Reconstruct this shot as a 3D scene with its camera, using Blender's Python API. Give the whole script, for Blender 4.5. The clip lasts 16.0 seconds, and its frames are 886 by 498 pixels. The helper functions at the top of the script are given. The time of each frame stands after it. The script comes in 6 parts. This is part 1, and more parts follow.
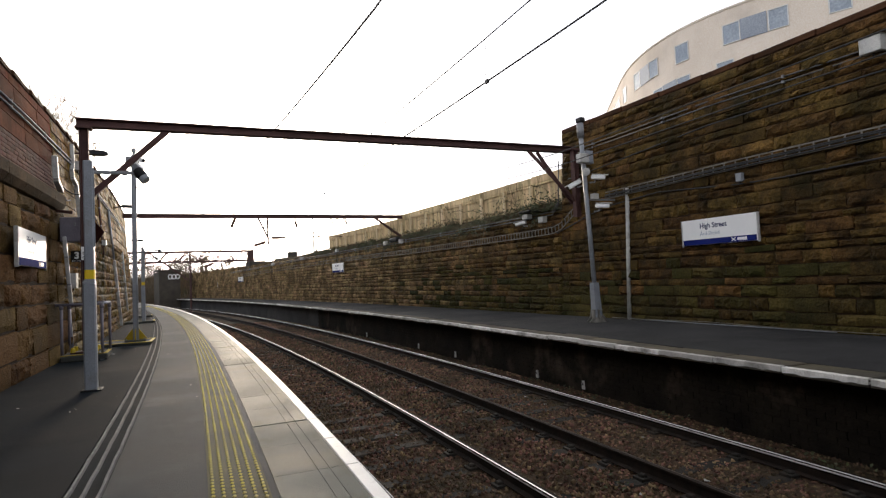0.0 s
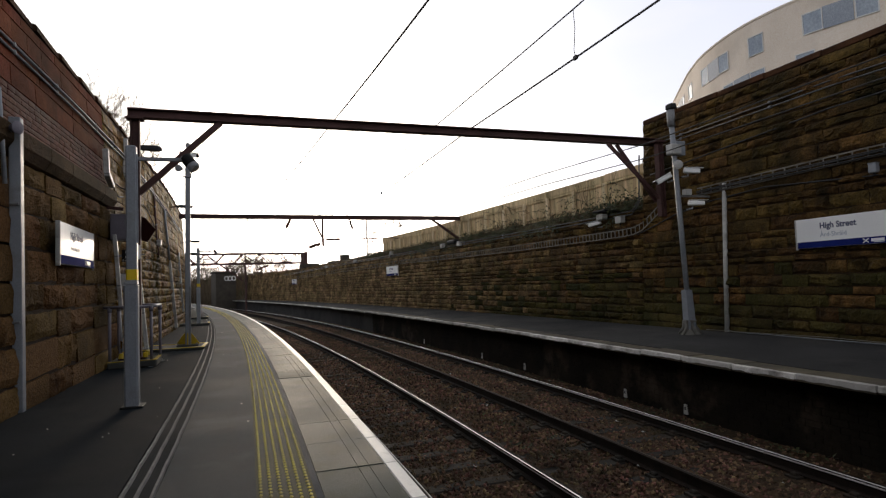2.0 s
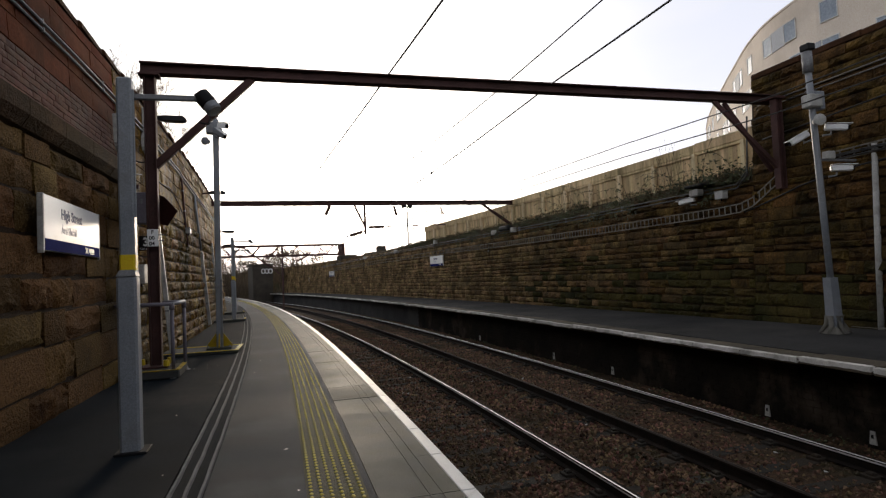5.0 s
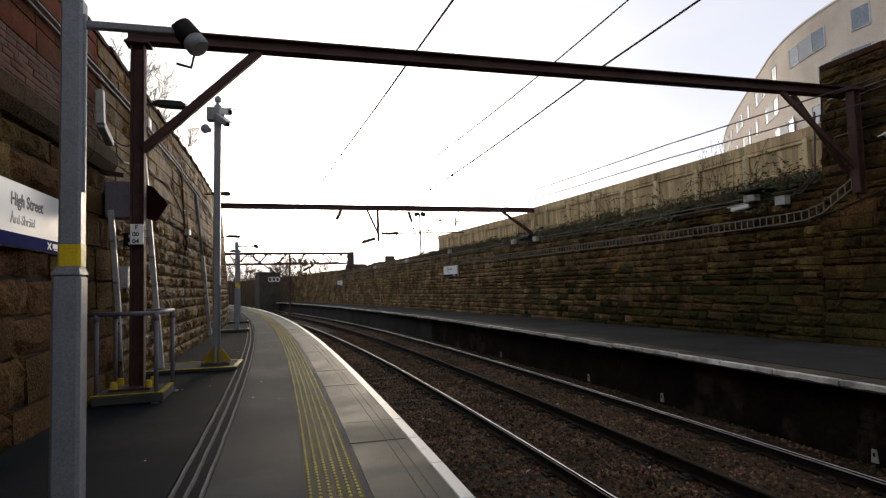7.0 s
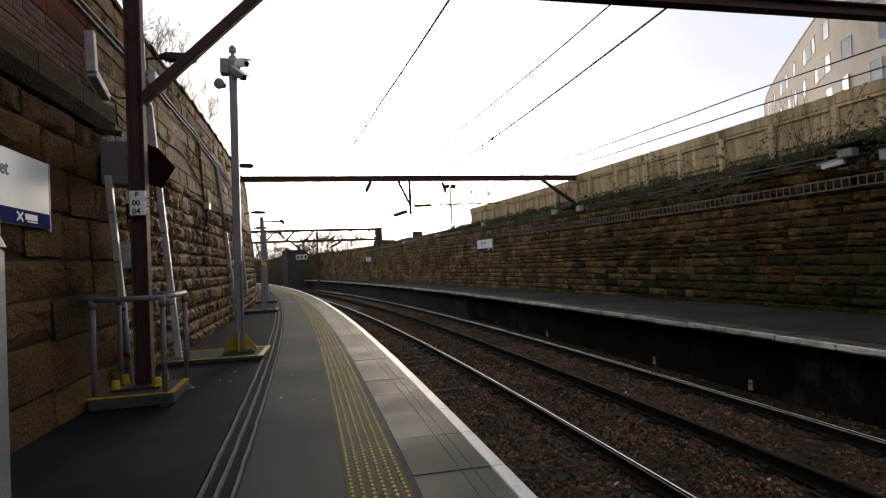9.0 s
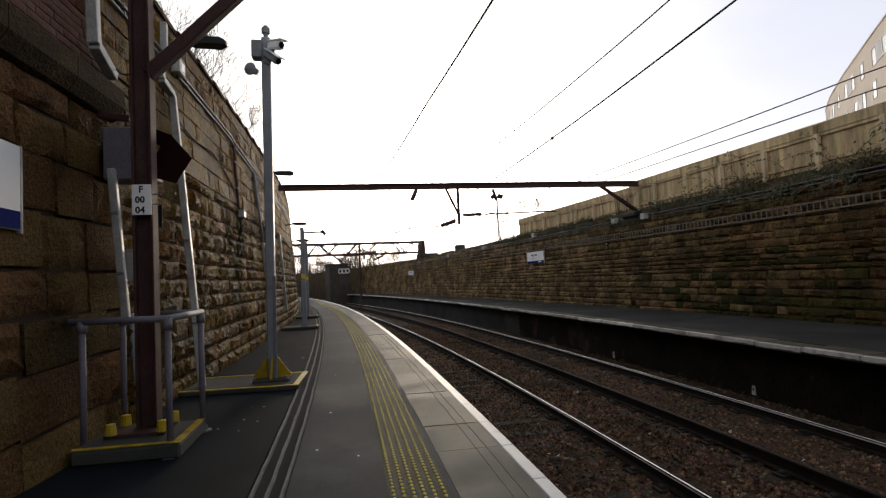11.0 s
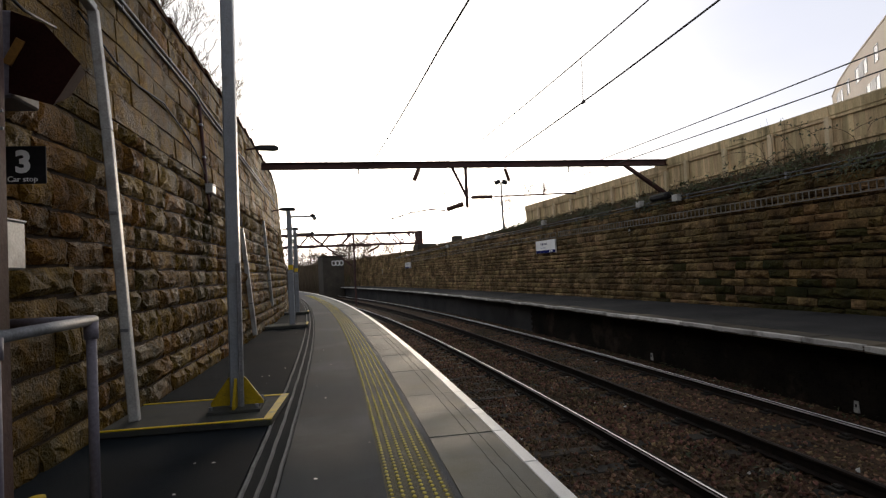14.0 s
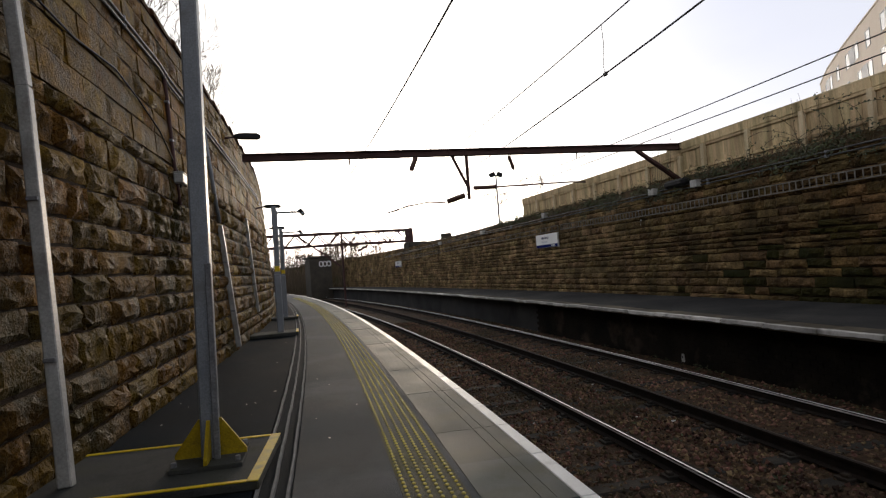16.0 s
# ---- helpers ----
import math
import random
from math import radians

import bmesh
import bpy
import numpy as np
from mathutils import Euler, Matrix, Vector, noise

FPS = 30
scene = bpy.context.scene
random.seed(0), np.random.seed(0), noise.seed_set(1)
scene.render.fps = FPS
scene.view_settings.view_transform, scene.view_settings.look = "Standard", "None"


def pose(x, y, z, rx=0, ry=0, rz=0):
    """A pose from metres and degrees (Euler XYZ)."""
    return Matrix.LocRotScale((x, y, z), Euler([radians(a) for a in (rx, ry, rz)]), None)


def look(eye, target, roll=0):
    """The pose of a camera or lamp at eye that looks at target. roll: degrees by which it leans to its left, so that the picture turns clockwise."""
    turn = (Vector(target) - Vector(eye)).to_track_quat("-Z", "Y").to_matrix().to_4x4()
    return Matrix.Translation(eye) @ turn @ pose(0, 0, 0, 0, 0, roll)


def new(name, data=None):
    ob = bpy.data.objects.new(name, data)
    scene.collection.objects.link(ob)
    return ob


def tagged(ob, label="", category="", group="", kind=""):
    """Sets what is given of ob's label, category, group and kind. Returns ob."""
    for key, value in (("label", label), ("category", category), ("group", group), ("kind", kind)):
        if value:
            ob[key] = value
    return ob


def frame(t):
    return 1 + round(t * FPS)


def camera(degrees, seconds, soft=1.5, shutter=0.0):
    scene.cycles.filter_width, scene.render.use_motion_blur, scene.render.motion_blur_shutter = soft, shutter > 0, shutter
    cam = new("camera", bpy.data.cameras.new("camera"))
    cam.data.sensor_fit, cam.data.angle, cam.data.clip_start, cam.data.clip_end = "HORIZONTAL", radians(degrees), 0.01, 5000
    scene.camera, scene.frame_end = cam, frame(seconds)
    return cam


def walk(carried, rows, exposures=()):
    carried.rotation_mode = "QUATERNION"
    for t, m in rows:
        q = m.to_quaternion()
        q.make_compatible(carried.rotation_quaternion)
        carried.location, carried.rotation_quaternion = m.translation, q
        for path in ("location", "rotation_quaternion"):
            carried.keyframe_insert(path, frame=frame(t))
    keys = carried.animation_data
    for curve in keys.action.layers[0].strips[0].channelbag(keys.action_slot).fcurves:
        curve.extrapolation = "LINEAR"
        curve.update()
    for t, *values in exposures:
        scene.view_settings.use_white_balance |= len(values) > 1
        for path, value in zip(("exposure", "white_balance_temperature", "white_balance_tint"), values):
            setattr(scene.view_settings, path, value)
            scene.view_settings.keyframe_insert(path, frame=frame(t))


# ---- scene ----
cam = camera(73.8, 16.0, soft=1.25)
PATH = [
    (0, (-0.01, -0.04, 1.295), (0.835, 1.771, 1.385), -2.7),
    (0.5, (0.036, 0.321, 1.285), (0.793, 2.169, 1.405), -1.7),
    (1, (0.001, 0.591, 1.293), (0.739, 2.449, 1.36), -3.2),
    (1.5, (0.047, 1.022, 1.321), (0.747, 2.894, 1.407), -1.5),
    (2, (0.071, 1.318, 1.315), (0.763, 3.191, 1.426), -2.1),
    (2.5, (0.018, 1.724, 1.288), (0.759, 3.581, 1.338), -3.0),
    (3, (0.09, 2.108, 1.294), (0.751, 3.994, 1.357), -2.1),
    (3.5, (0.022, 2.489, 1.305), (0.703, 4.368, 1.381), -3.4),
    (4, (0.036, 2.903, 1.316), (0.643, 4.807, 1.409), -3.0),
    (6.5, (0.138, 4.836, 1.303), (0.707, 6.752, 1.374), -2.2),
    (7, (0.142, 5.204, 1.291), (0.705, 7.119, 1.417), -1.7),
    (7.5, (0.175, 5.56, 1.294), (0.702, 7.487, 1.391), -3.4),
    (8, (0.228, 5.868, 1.307), (0.729, 7.803, 1.382), -2.2),
    (8.5, (0.171, 6.251, 1.289), (0.726, 8.172, 1.323), -2.9),
    (9, (0.143, 6.676, 1.291), (0.621, 8.618, 1.337), -2.6),
    (11.5, (0.154, 8.591, 1.276), (0.499, 10.558, 1.389), -2.7),
    (12, (0.15, 9.032, 1.249), (0.578, 10.982, 1.371), -2.3),
    (12.5, (0.159, 9.327, 1.214), (0.59, 11.278, 1.31), -3.4),
    (13, (0.176, 9.774, 1.234), (0.547, 11.737, 1.324), -2.4),
    (13.5, (0.158, 10.119, 1.262), (0.572, 12.073, 1.353), -4.0),
    (14, (0.174, 10.416, 1.252), (0.539, 12.382, 1.325), -2.9),
    (14.5, (0.124, 10.84, 1.269), (0.468, 12.81, 1.306), -2.9),
    (15, (0.099, 11.143, 1.264), (0.456, 13.111, 1.301), -4.1),
    (15.5, (0.082, 11.552, 1.245), (0.427, 13.521, 1.321), -2.9),
    (16, (0.048, 11.887, 1.267), (0.458, 13.844, 1.331), -4.3),
]
walk(cam, [(t, look(eye, target, roll)) for t, eye, target, roll in PATH],
     exposures=[(0, 1.0), (0.5, 0.24), (1.0, 0.12), (2.0, 0.2), (3.5, 0.18), (7, 0.12), (16, 0.1)])

# ---- light: a low winter sun behind thin cloud, ahead of the walk ----
SUN_AZ, SUN_EL = radians(7.6), radians(7.5)
world = bpy.data.worlds.new("sky")
scene.world = world
world.use_nodes = True
wn, wl = world.node_tree.nodes, world.node_tree.links
sky = wn.new("ShaderNodeTexSky")
sky.sky_type, sky.sun_disc = "NISHITA", False
sky.sun_elevation, sky.sun_rotation = SUN_EL, SUN_AZ
sky.air_density, sky.dust_density, sky.ozone_density = 1.0, 4.0, 1.0
# thin cloud takes most of the colour out of the sky
cloud = wn.new("ShaderNodeHueSaturation")
cloud.inputs["Saturation"].default_value = 0.35
wl.new(sky.outputs["Color"], cloud.inputs["Color"])
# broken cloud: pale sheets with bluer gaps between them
where = wn.new("ShaderNodeTexCoord")
spread = wn.new("ShaderNodeMapping")
spread.inputs["Scale"].default_value = (1.0, 1.0, 3.0)
patch = wn.new("ShaderNodeTexNoise")
patch.inputs["Scale"].default_value, patch.inputs["Detail"].default_value = 2.2, 5.0
tone = wn.new("ShaderNodeValToRGB")
tone.color_ramp.elements[0].position, tone.color_ramp.elements[0].color = 0.36, (4.9, 5.1, 6.1, 1)
tone.color_ramp.elements[1].position, tone.color_ramp.elements[1].color = 0.62, (6.2, 5.95, 5.75, 1)
wl.new(where.outputs["Generated"], spread.inputs["Vector"])
wl.new(spread.outputs["Vector"], patch.inputs["Vector"])
wl.new(patch.outputs["Fac"], tone.inputs["Fac"])
# the sheet is brightest low down and greyer overhead
split = wn.new("ShaderNodeSeparateXYZ")
height = wn.new("ShaderNodeMapRange")
height.interpolation_type = "SMOOTHSTEP"
height.inputs["From Min"].default_value, height.inputs["From Max"].default_value = 0.42, 0.85
height.inputs["To Min"].default_value, height.inputs["To Max"].default_value = 1.45, 0.34
deck = wn.new("ShaderNodeVectorMath")
deck.operation = "SCALE"
wl.new(where.outputs["Generated"], split.inputs["Vector"])
wl.new(split.outputs["Z"], height.inputs["Value"])
wl.new(tone.outputs["Color"], deck.inputs[0])
wl.new(height.outputs["Result"], deck.inputs["Scale"])
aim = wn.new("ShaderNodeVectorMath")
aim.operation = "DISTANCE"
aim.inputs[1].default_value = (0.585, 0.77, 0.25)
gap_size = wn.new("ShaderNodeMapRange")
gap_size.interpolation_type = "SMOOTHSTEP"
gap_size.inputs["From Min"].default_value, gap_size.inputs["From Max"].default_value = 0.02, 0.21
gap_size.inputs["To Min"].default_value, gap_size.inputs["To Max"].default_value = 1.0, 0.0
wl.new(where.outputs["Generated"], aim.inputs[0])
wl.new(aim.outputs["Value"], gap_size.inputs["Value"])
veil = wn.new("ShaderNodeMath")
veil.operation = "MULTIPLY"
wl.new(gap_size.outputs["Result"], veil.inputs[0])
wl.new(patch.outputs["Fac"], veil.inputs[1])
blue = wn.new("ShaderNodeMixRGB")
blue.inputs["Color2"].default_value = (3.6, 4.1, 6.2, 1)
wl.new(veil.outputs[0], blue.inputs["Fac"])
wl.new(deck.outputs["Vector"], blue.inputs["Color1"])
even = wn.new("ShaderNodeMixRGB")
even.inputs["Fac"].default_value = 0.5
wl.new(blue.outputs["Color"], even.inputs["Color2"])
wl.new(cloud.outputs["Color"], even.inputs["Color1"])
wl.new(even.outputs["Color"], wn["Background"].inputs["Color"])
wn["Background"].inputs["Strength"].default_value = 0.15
lamp = bpy.data.lights.new("sun", "SUN")
lamp.energy, lamp.angle, lamp.color = 0.7, radians(10), (1.0, 0.80, 0.58)
sun = new("sun", lamp)
sun.matrix_world = look((30, 200, 40), (30 - math.sin(SUN_AZ) * 50, 200 - math.cos(SUN_AZ) * 50, 40 - math.tan(SUN_EL) * 50))

# ---- plan: u runs along the platform edge, d to its right, z up ----
def edge_x(u):
    return 0.9955 + 0.0536 * u - 0.0017034 * u * u


def slope(u):
    return 0.0536 - 0.0034068 * u


def P(u, d, z=0.0):
    s = slope(u)
    n = math.hypot(1, s)
    return Vector((edge_x(u) + d / n, u - d * s / n, z))


def at(u, d, z=0.0, turn=0.0):
    """Pose at a place of the plan: x to the right of the track, y along it."""
    return Matrix.Translation(P(u, d, z)) @ Matrix.Rotation(-math.atan(slope(u)) + radians(turn), 4, "Z")


def right_d(u):
    return 8.87 - 0.027 * (u - 15) if u < 45 else 8.06 - 0.012 * (u - 45)


def left_d(u):
    return -3.5 + 0.04 * (u - 10) if u < 33 else -2.58 + 0.01 * (u - 33)


BATTER = 0.058


class Geo:
    def __init__(self):
        self.v, self.f = [], []

    def add(self, verts, faces):
        k = len(self.v)
        self.v += [tuple(p) for p in verts]
        self.f += [tuple(k + i for i in q) for q in faces]
        return self

    def box(self, c, s, bevel=0.0, m=None):
        """A box with centre c and size s; its edges are chamfered."""
        hx, hy, hz = s[0] / 2, s[1] / 2, s[2] / 2
        b = min(bevel, hx * 0.9, hy * 0.9, hz * 0.9)
        if b <= 0:
            vs = [Vector((x, y, z)) for x in (-hx, hx) for y in (-hy, hy) for z in (-hz, hz)]
            fs = [(0, 1, 3, 2), (4, 6, 7, 5), (0, 4, 5, 1), (2, 3, 7, 6), (0, 2, 6, 4), (1, 5, 7, 3)]
        else:
            vs, idx = [], {}
            for sx in (-1, 1):
                for sy in (-1, 1):
                    for sz in (-1, 1):
                        for ax in range(3):
                            p = [sx * (hx - b), sy * (hy - b), sz * (hz - b)]
                            p[ax] = (sx * hx, sy * hy, sz * hz)[ax]
                            idx[sx, sy, sz, ax] = len(vs)
                            vs.append(Vector(p))
            fs = []
            for ax in range(3):
                o1, o2 = (ax + 1) % 3, (ax + 2) % 3
                for sg in (-1, 1):
                    q = []
                    for a, c2 in ((-1, -1), (1, -1), (1, 1), (-1, 1)):
                        k = [0, 0, 0]
                        k[ax], k[o1], k[o2] = sg, a, c2
                        q.append(idx[k[0], k[1], k[2], ax])
                    fs.append(tuple(q if sg > 0 else q[::-1]))
            for ax in range(3):
                o1, o2 = (ax + 1) % 3, (ax + 2) % 3
                for a in (-1, 1):
                    for c2 in (-1, 1):
                        k, l = [0, 0, 0], [0, 0, 0]
                        k[ax], k[o1], k[o2] = -1, a, c2
                        l[ax], l[o1], l[o2] = 1, a, c2
                        q = [idx[(*k, o1)], idx[(*l, o1)], idx[(*l, o2)], idx[(*k, o2)]]
                        fs.append(tuple(q if a * c2 > 0 else q[::-1]))
            for sx in (-1, 1):
                for sy in (-1, 1):
                    for sz in (-1, 1):
                        q = [idx[sx, sy, sz, ax] for ax in range(3)]
                        fs.append(tuple(q if sx * sy * sz > 0 else q[::-1]))
        mm = Matrix.Translation(c)
        if m is not None:
            mm = m @ mm
        return self.add([mm @ p for p in vs], fs)

    def tube(self, path, r, n=8, cap=True):
        """A round bar along a path; r may be a list."""
        path = [Vector(p) for p in path]
        rs = r if isinstance(r, (list, tuple)) else [r] * len(path)
        rings, up = [], Vector((0, 0, 1))
        for i, p in enumerate(path):
            t = (path[min(i + 1, len(path) - 1)] - path[max(i - 1, 0)]).normalized()
            a = t.cross(up if abs(t.z) < 0.95 else Vector((0, 1, 0))).normalized()
            b = a.cross(t)
            rings.append([p + (a * math.cos(k * math.tau / n) + b * math.sin(k * math.tau / n)) * rs[i] for k in range(n)])
        vs = [q for ring in rings for q in ring]
        fs = [(i * n + k, i * n + (k + 1) % n, (i + 1) * n + (k + 1) % n, (i + 1) * n + k) for i in range(len(path) - 1) for k in range(n)]
        if cap:
            fs += [tuple(range(n))[::-1], tuple((len(path) - 1) * n + k for k in range(n))]
        return self.add(vs, fs)

    def beam(self, a, b, w, h, up=(0, 0, 1), bevel=0.0):
        """A square bar from a to b."""
        a, b = Vector(a), Vector(b)
        y = (b - a).normalized()
        x = y.cross(Vector(up))
        x = x.normalized() if x.length > 1e-4 else Vector((1, 0, 0))
        z = x.cross(y)
        m = Matrix((x, y, z)).transposed().to_4x4()
        m.translation = (a + b) / 2
        return self.box((0, 0, 0), (w, (b - a).length, h), bevel, m)

    def sweep(self, prof, us, closed=False):
        """A profile of (d, z), or a function of u that gives one, along the plan."""
        rows = [[P(u, d, z) for d, z in (prof(u) if callable(prof) else prof)] for u in us]
        n = len(rows[0])
        m = n if closed else n - 1
        vs = [p for r in rows for p in r]
        fs = [(i * n + k, i * n + (k + 1) % n, (i + 1) * n + (k + 1) % n, (i + 1) * n + k) for i in range(len(rows) - 1) for k in range(m)]
        if closed:
            fs += [tuple(range(n))[::-1], tuple((len(rows) - 1) * n + k for k in range(n))]
        return self.add(vs, fs)

    def mesh(self, name, smooth=False):
        me = bpy.data.meshes.new(name)
        me.from_pydata(self.v, [], self.f)
        if smooth:
            me.polygons.foreach_set("use_smooth", [True] * len(me.polygons))
        me.update()
        return me


def span(a, b, step):
    n = max(1, round((b - a) / step))
    return [a + (b - a) * i / n for i in range(n + 1)]


def thing(name, m, label, category, group=""):
    ob = new(name)
    ob.matrix_basis = m
    ob.empty_display_size = 0.2
    return tagged(ob, label, category, group)


def part(name, geo, material, parent=None, label="", smooth=False):
    me = geo if isinstance(geo, bpy.types.Mesh) else geo.mesh(name, smooth)
    if not me.materials:
        me.materials.append(material)
    ob = new(name, me)
    ob.parent = parent
    return tagged(ob, label)


def solid(name, geo, material, label, category="", kind="structure", smooth=False):
    return tagged(part(name, geo, material, None, "", smooth), label, category, "", kind)


# ---- materials ----
def surface(name, dark, light, rough=0.8, scale=6.0, fine=60.0, bump=0.3, metal=0.0, stain=None, stain_scale=0.8, stain_amount=0.5, vary=0.0, island=False, spec=0.5, rough_vary=0.15, stretch=(1, 1, 1), deep=0.02, grain=0.35):
    """Two scales of noise between two colours, stains of a third, relief, and a shade of its own for each piece."""
    m = bpy.data.materials.new(name)
    m.use_nodes = True
    nt = m.node_tree
    N, L = nt.nodes, nt.links
    bs = N["Principled BSDF"]
    bs.inputs["Metallic"].default_value = metal
    bs.inputs["Specular IOR Level"].default_value = spec
    co = N.new("ShaderNodeNewGeometry")
    mp = N.new("ShaderNodeMapping")
    mp.inputs["Scale"].default_value = stretch
    L.new(co.outputs["Position"], mp.inputs["Vector"])

    def noise_at(s, detail=6.0):
        n = N.new("ShaderNodeTexNoise")
        n.inputs["Scale"].default_value, n.inputs["Detail"].default_value, n.inputs["Roughness"].default_value = s, detail, 0.62
        L.new(mp.outputs["Vector"], n.inputs["Vector"])
        return n

    def ramp(src, a, b):
        r = N.new("ShaderNodeMapRange")
        r.inputs["From Min"].default_value, r.inputs["From Max"].default_value = a, b
        L.new(src, r.inputs["Value"])
        return r.outputs["Result"]

    def mix(fac, a, b, kind="MIX"):
        x = N.new("ShaderNodeMixRGB")
        x.blend_type = kind
        for k, val in (("Fac", fac), ("Color1", a), ("Color2", b)):
            if isinstance(val, (int, float)):
                x.inputs[k].default_value = val
            elif isinstance(val, tuple):
                x.inputs[k].default_value = (*val, 1)
            else:
                L.new(val, x.inputs[k])
        return x.outputs["Color"]

    big, small = noise_at(scale), noise_at(fine, 4.0)
    col = mix(ramp(big.outputs["Fac"], 0.3, 0.7), dark, light)
    col = mix(grain, col, ramp(small.outputs["Fac"], 0.2, 0.8), "OVERLAY")
    if vary:
        r = N.new("ShaderNodeNewGeometry" if island else "ShaderNodeObjectInfo").outputs["Random Per Island" if island else "Random"]
        hs = N.new("ShaderNodeHueSaturation")
        L.new(col, hs.inputs["Color"])
        v = N.new("ShaderNodeMapRange")
        v.inputs["To Min"].default_value, v.inputs["To Max"].default_value = 1 - vary, 1 + vary
        L.new(r, v.inputs["Value"])
        L.new(v.outputs["Result"], hs.inputs["Value"])
        h = N.new("ShaderNodeMapRange")
        h.inputs["To Min"].default_value, h.inputs["To Max"].default_value = 0.5 - vary * 0.05, 0.5 + vary * 0.04
        mm = N.new("ShaderNodeMath")
        mm.operation, mm.inputs[1].default_value = "FRACT", 0.0
        ml = N.new("ShaderNodeMath")
        ml.operation, ml.inputs[1].default_value = "MULTIPLY", 17.3
        L.new(r, ml.inputs[0])
        L.new(ml.outputs[0], mm.inputs[0])
        L.new(mm.outputs[0], h.inputs["Value"])
        L.new(h.outputs["Result"], hs.inputs["Hue"])
        col = hs.outputs["Color"]
    if stain:
        st = noise_at(stain_scale, 8.0)
        f = ramp(st.outputs["Fac"], 0.62 - 0.25 * stain_amount, 0.72)
        col = mix(f, col, stain)
    L.new(col, bs.inputs["Base Color"])
    rr = N.new("ShaderNodeMapRange")
    rr.inputs["To Min"].default_value, rr.inputs["To Max"].default_value = max(0.03, rough - rough_vary), min(1.0, rough + rough_vary)
    L.new(big.outputs["Fac"], rr.inputs["Value"])
    L.new(rr.outputs["Result"], bs.inputs["Roughness"])
    if bump:
        b = N.new("ShaderNodeBump")
        b.inputs["Strength"].default_value, b.inputs["Distance"].default_value = bump, deep
        ad = N.new("ShaderNodeMath")
        ad.operation = "ADD"
        L.new(big.outputs["Fac"], ad.inputs[0])
        L.new(small.outputs["Fac"], ad.inputs[1])
        L.new(ad.outputs[0], b.inputs["Height"])
        L.new(b.outputs["Normal"], bs.inputs["Normal"])
    return m


M_TARMAC = surface("tarmac_dark", (0.004, 0.007, 0.010), (0.014, 0.020, 0.026), 0.85, 0.7, 170, 0.35, stain=(0.020, 0.025, 0.029), stain_scale=0.6, spec=0.05)
M_TARMAC2 = surface("tarmac_grey", (0.010, 0.018, 0.025), (0.036, 0.051, 0.064), 0.72, 0.55, 170, 0.45, rough_vary=0.22, stain=(0.064, 0.079, 0.094), stain_scale=0.5, stain_amount=0.45, spec=0.08)
M_TARMACFAR = surface("worn_brown_tarmac", (0.022, 0.023, 0.025), (0.066, 0.066, 0.067), 0.85, 0.4, 170, 0.4, stain=(0.085, 0.082, 0.078), stain_scale=0.35, stain_amount=0.4, spec=0.1)
M_SLAB = surface("concrete_slab", (0.027, 0.038, 0.038), (0.074, 0.096, 0.094), 0.6, 1.1, 120, 0.3, rough_vary=0.28, spec=0.07, stain=(0.042, 0.052, 0.036), stain_scale=2.0, stain_amount=0.65, vary=0.22)
M_WHITE = surface("white_line_paint", (0.74, 0.74, 0.73), (0.86, 0.86, 0.85), 0.5, 3, 90, 0.1, stain=(0.55, 0.55, 0.53), stain_scale=4, stain_amount=0.15)
M_MARKER = surface("grubby_white_plate", (0.35, 0.35, 0.33), (0.62, 0.62, 0.58), 0.6, 9, 60, 0.1, stain=(0.16, 0.14, 0.11), stain_scale=9, stain_amount=0.5)
# brighter copy of the yellow paint, with front light put into its colour
M_BANDYELLOW = surface("lit_yellow_paint", (0.74, 0.52, 0.008), (0.86, 0.62, 0.012), 0.45, 4, 80, 0.05)
M_YELLOW = surface("yellow_paint", (0.50, 0.35, 0.008), (0.70, 0.50, 0.015), 0.5, 4, 80, 0.1, stain=(0.25, 0.21, 0.06), stain_scale=5, stain_amount=0.3)
# darker copy of the yellow: the gussets' shade in the colour, plus dirt
M_YELLOWDIM = surface("shaded_worn_yellow_paint", (0.30, 0.205, 0.008), (0.48, 0.335, 0.014), 0.6, 6, 80, 0.2, stain=(0.10, 0.075, 0.02), stain_scale=7, stain_amount=0.5, spec=0.15)
M_BAND = surface("worn_painted_tarmac", (0.028, 0.031, 0.014), (0.095, 0.092, 0.030), 0.7, 1.6, 170, 0.4, stain=(0.030, 0.037, 0.036), stain_scale=1.2, stain_amount=0.8, spec=0.08)
M_TACTILE = surface("yellow_blister", (0.38, 0.32, 0.03), (0.60, 0.52, 0.06), 0.6, 2, 80, 0.1, stain=(0.20, 0.18, 0.06), stain_scale=1.5, stain_amount=0.6, spec=0.2)
M_DRAIN = surface("drain_channel_metal", (0.10, 0.105, 0.11), (0.20, 0.207, 0.215), 0.7, 8, 90, 0.1, spec=0.12)
# near-black brick with a few paler brown patches
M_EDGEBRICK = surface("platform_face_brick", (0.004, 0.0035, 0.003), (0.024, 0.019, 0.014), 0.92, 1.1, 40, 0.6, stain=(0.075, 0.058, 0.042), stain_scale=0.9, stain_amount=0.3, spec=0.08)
M_COPING = surface("worn_white_coping", (0.46, 0.45, 0.42), (0.82, 0.81, 0.78), 0.6, 3, 60, 0.4, stain=(0.07, 0.065, 0.055), stain_scale=1.6, stain_amount=0.55, vary=0.35)
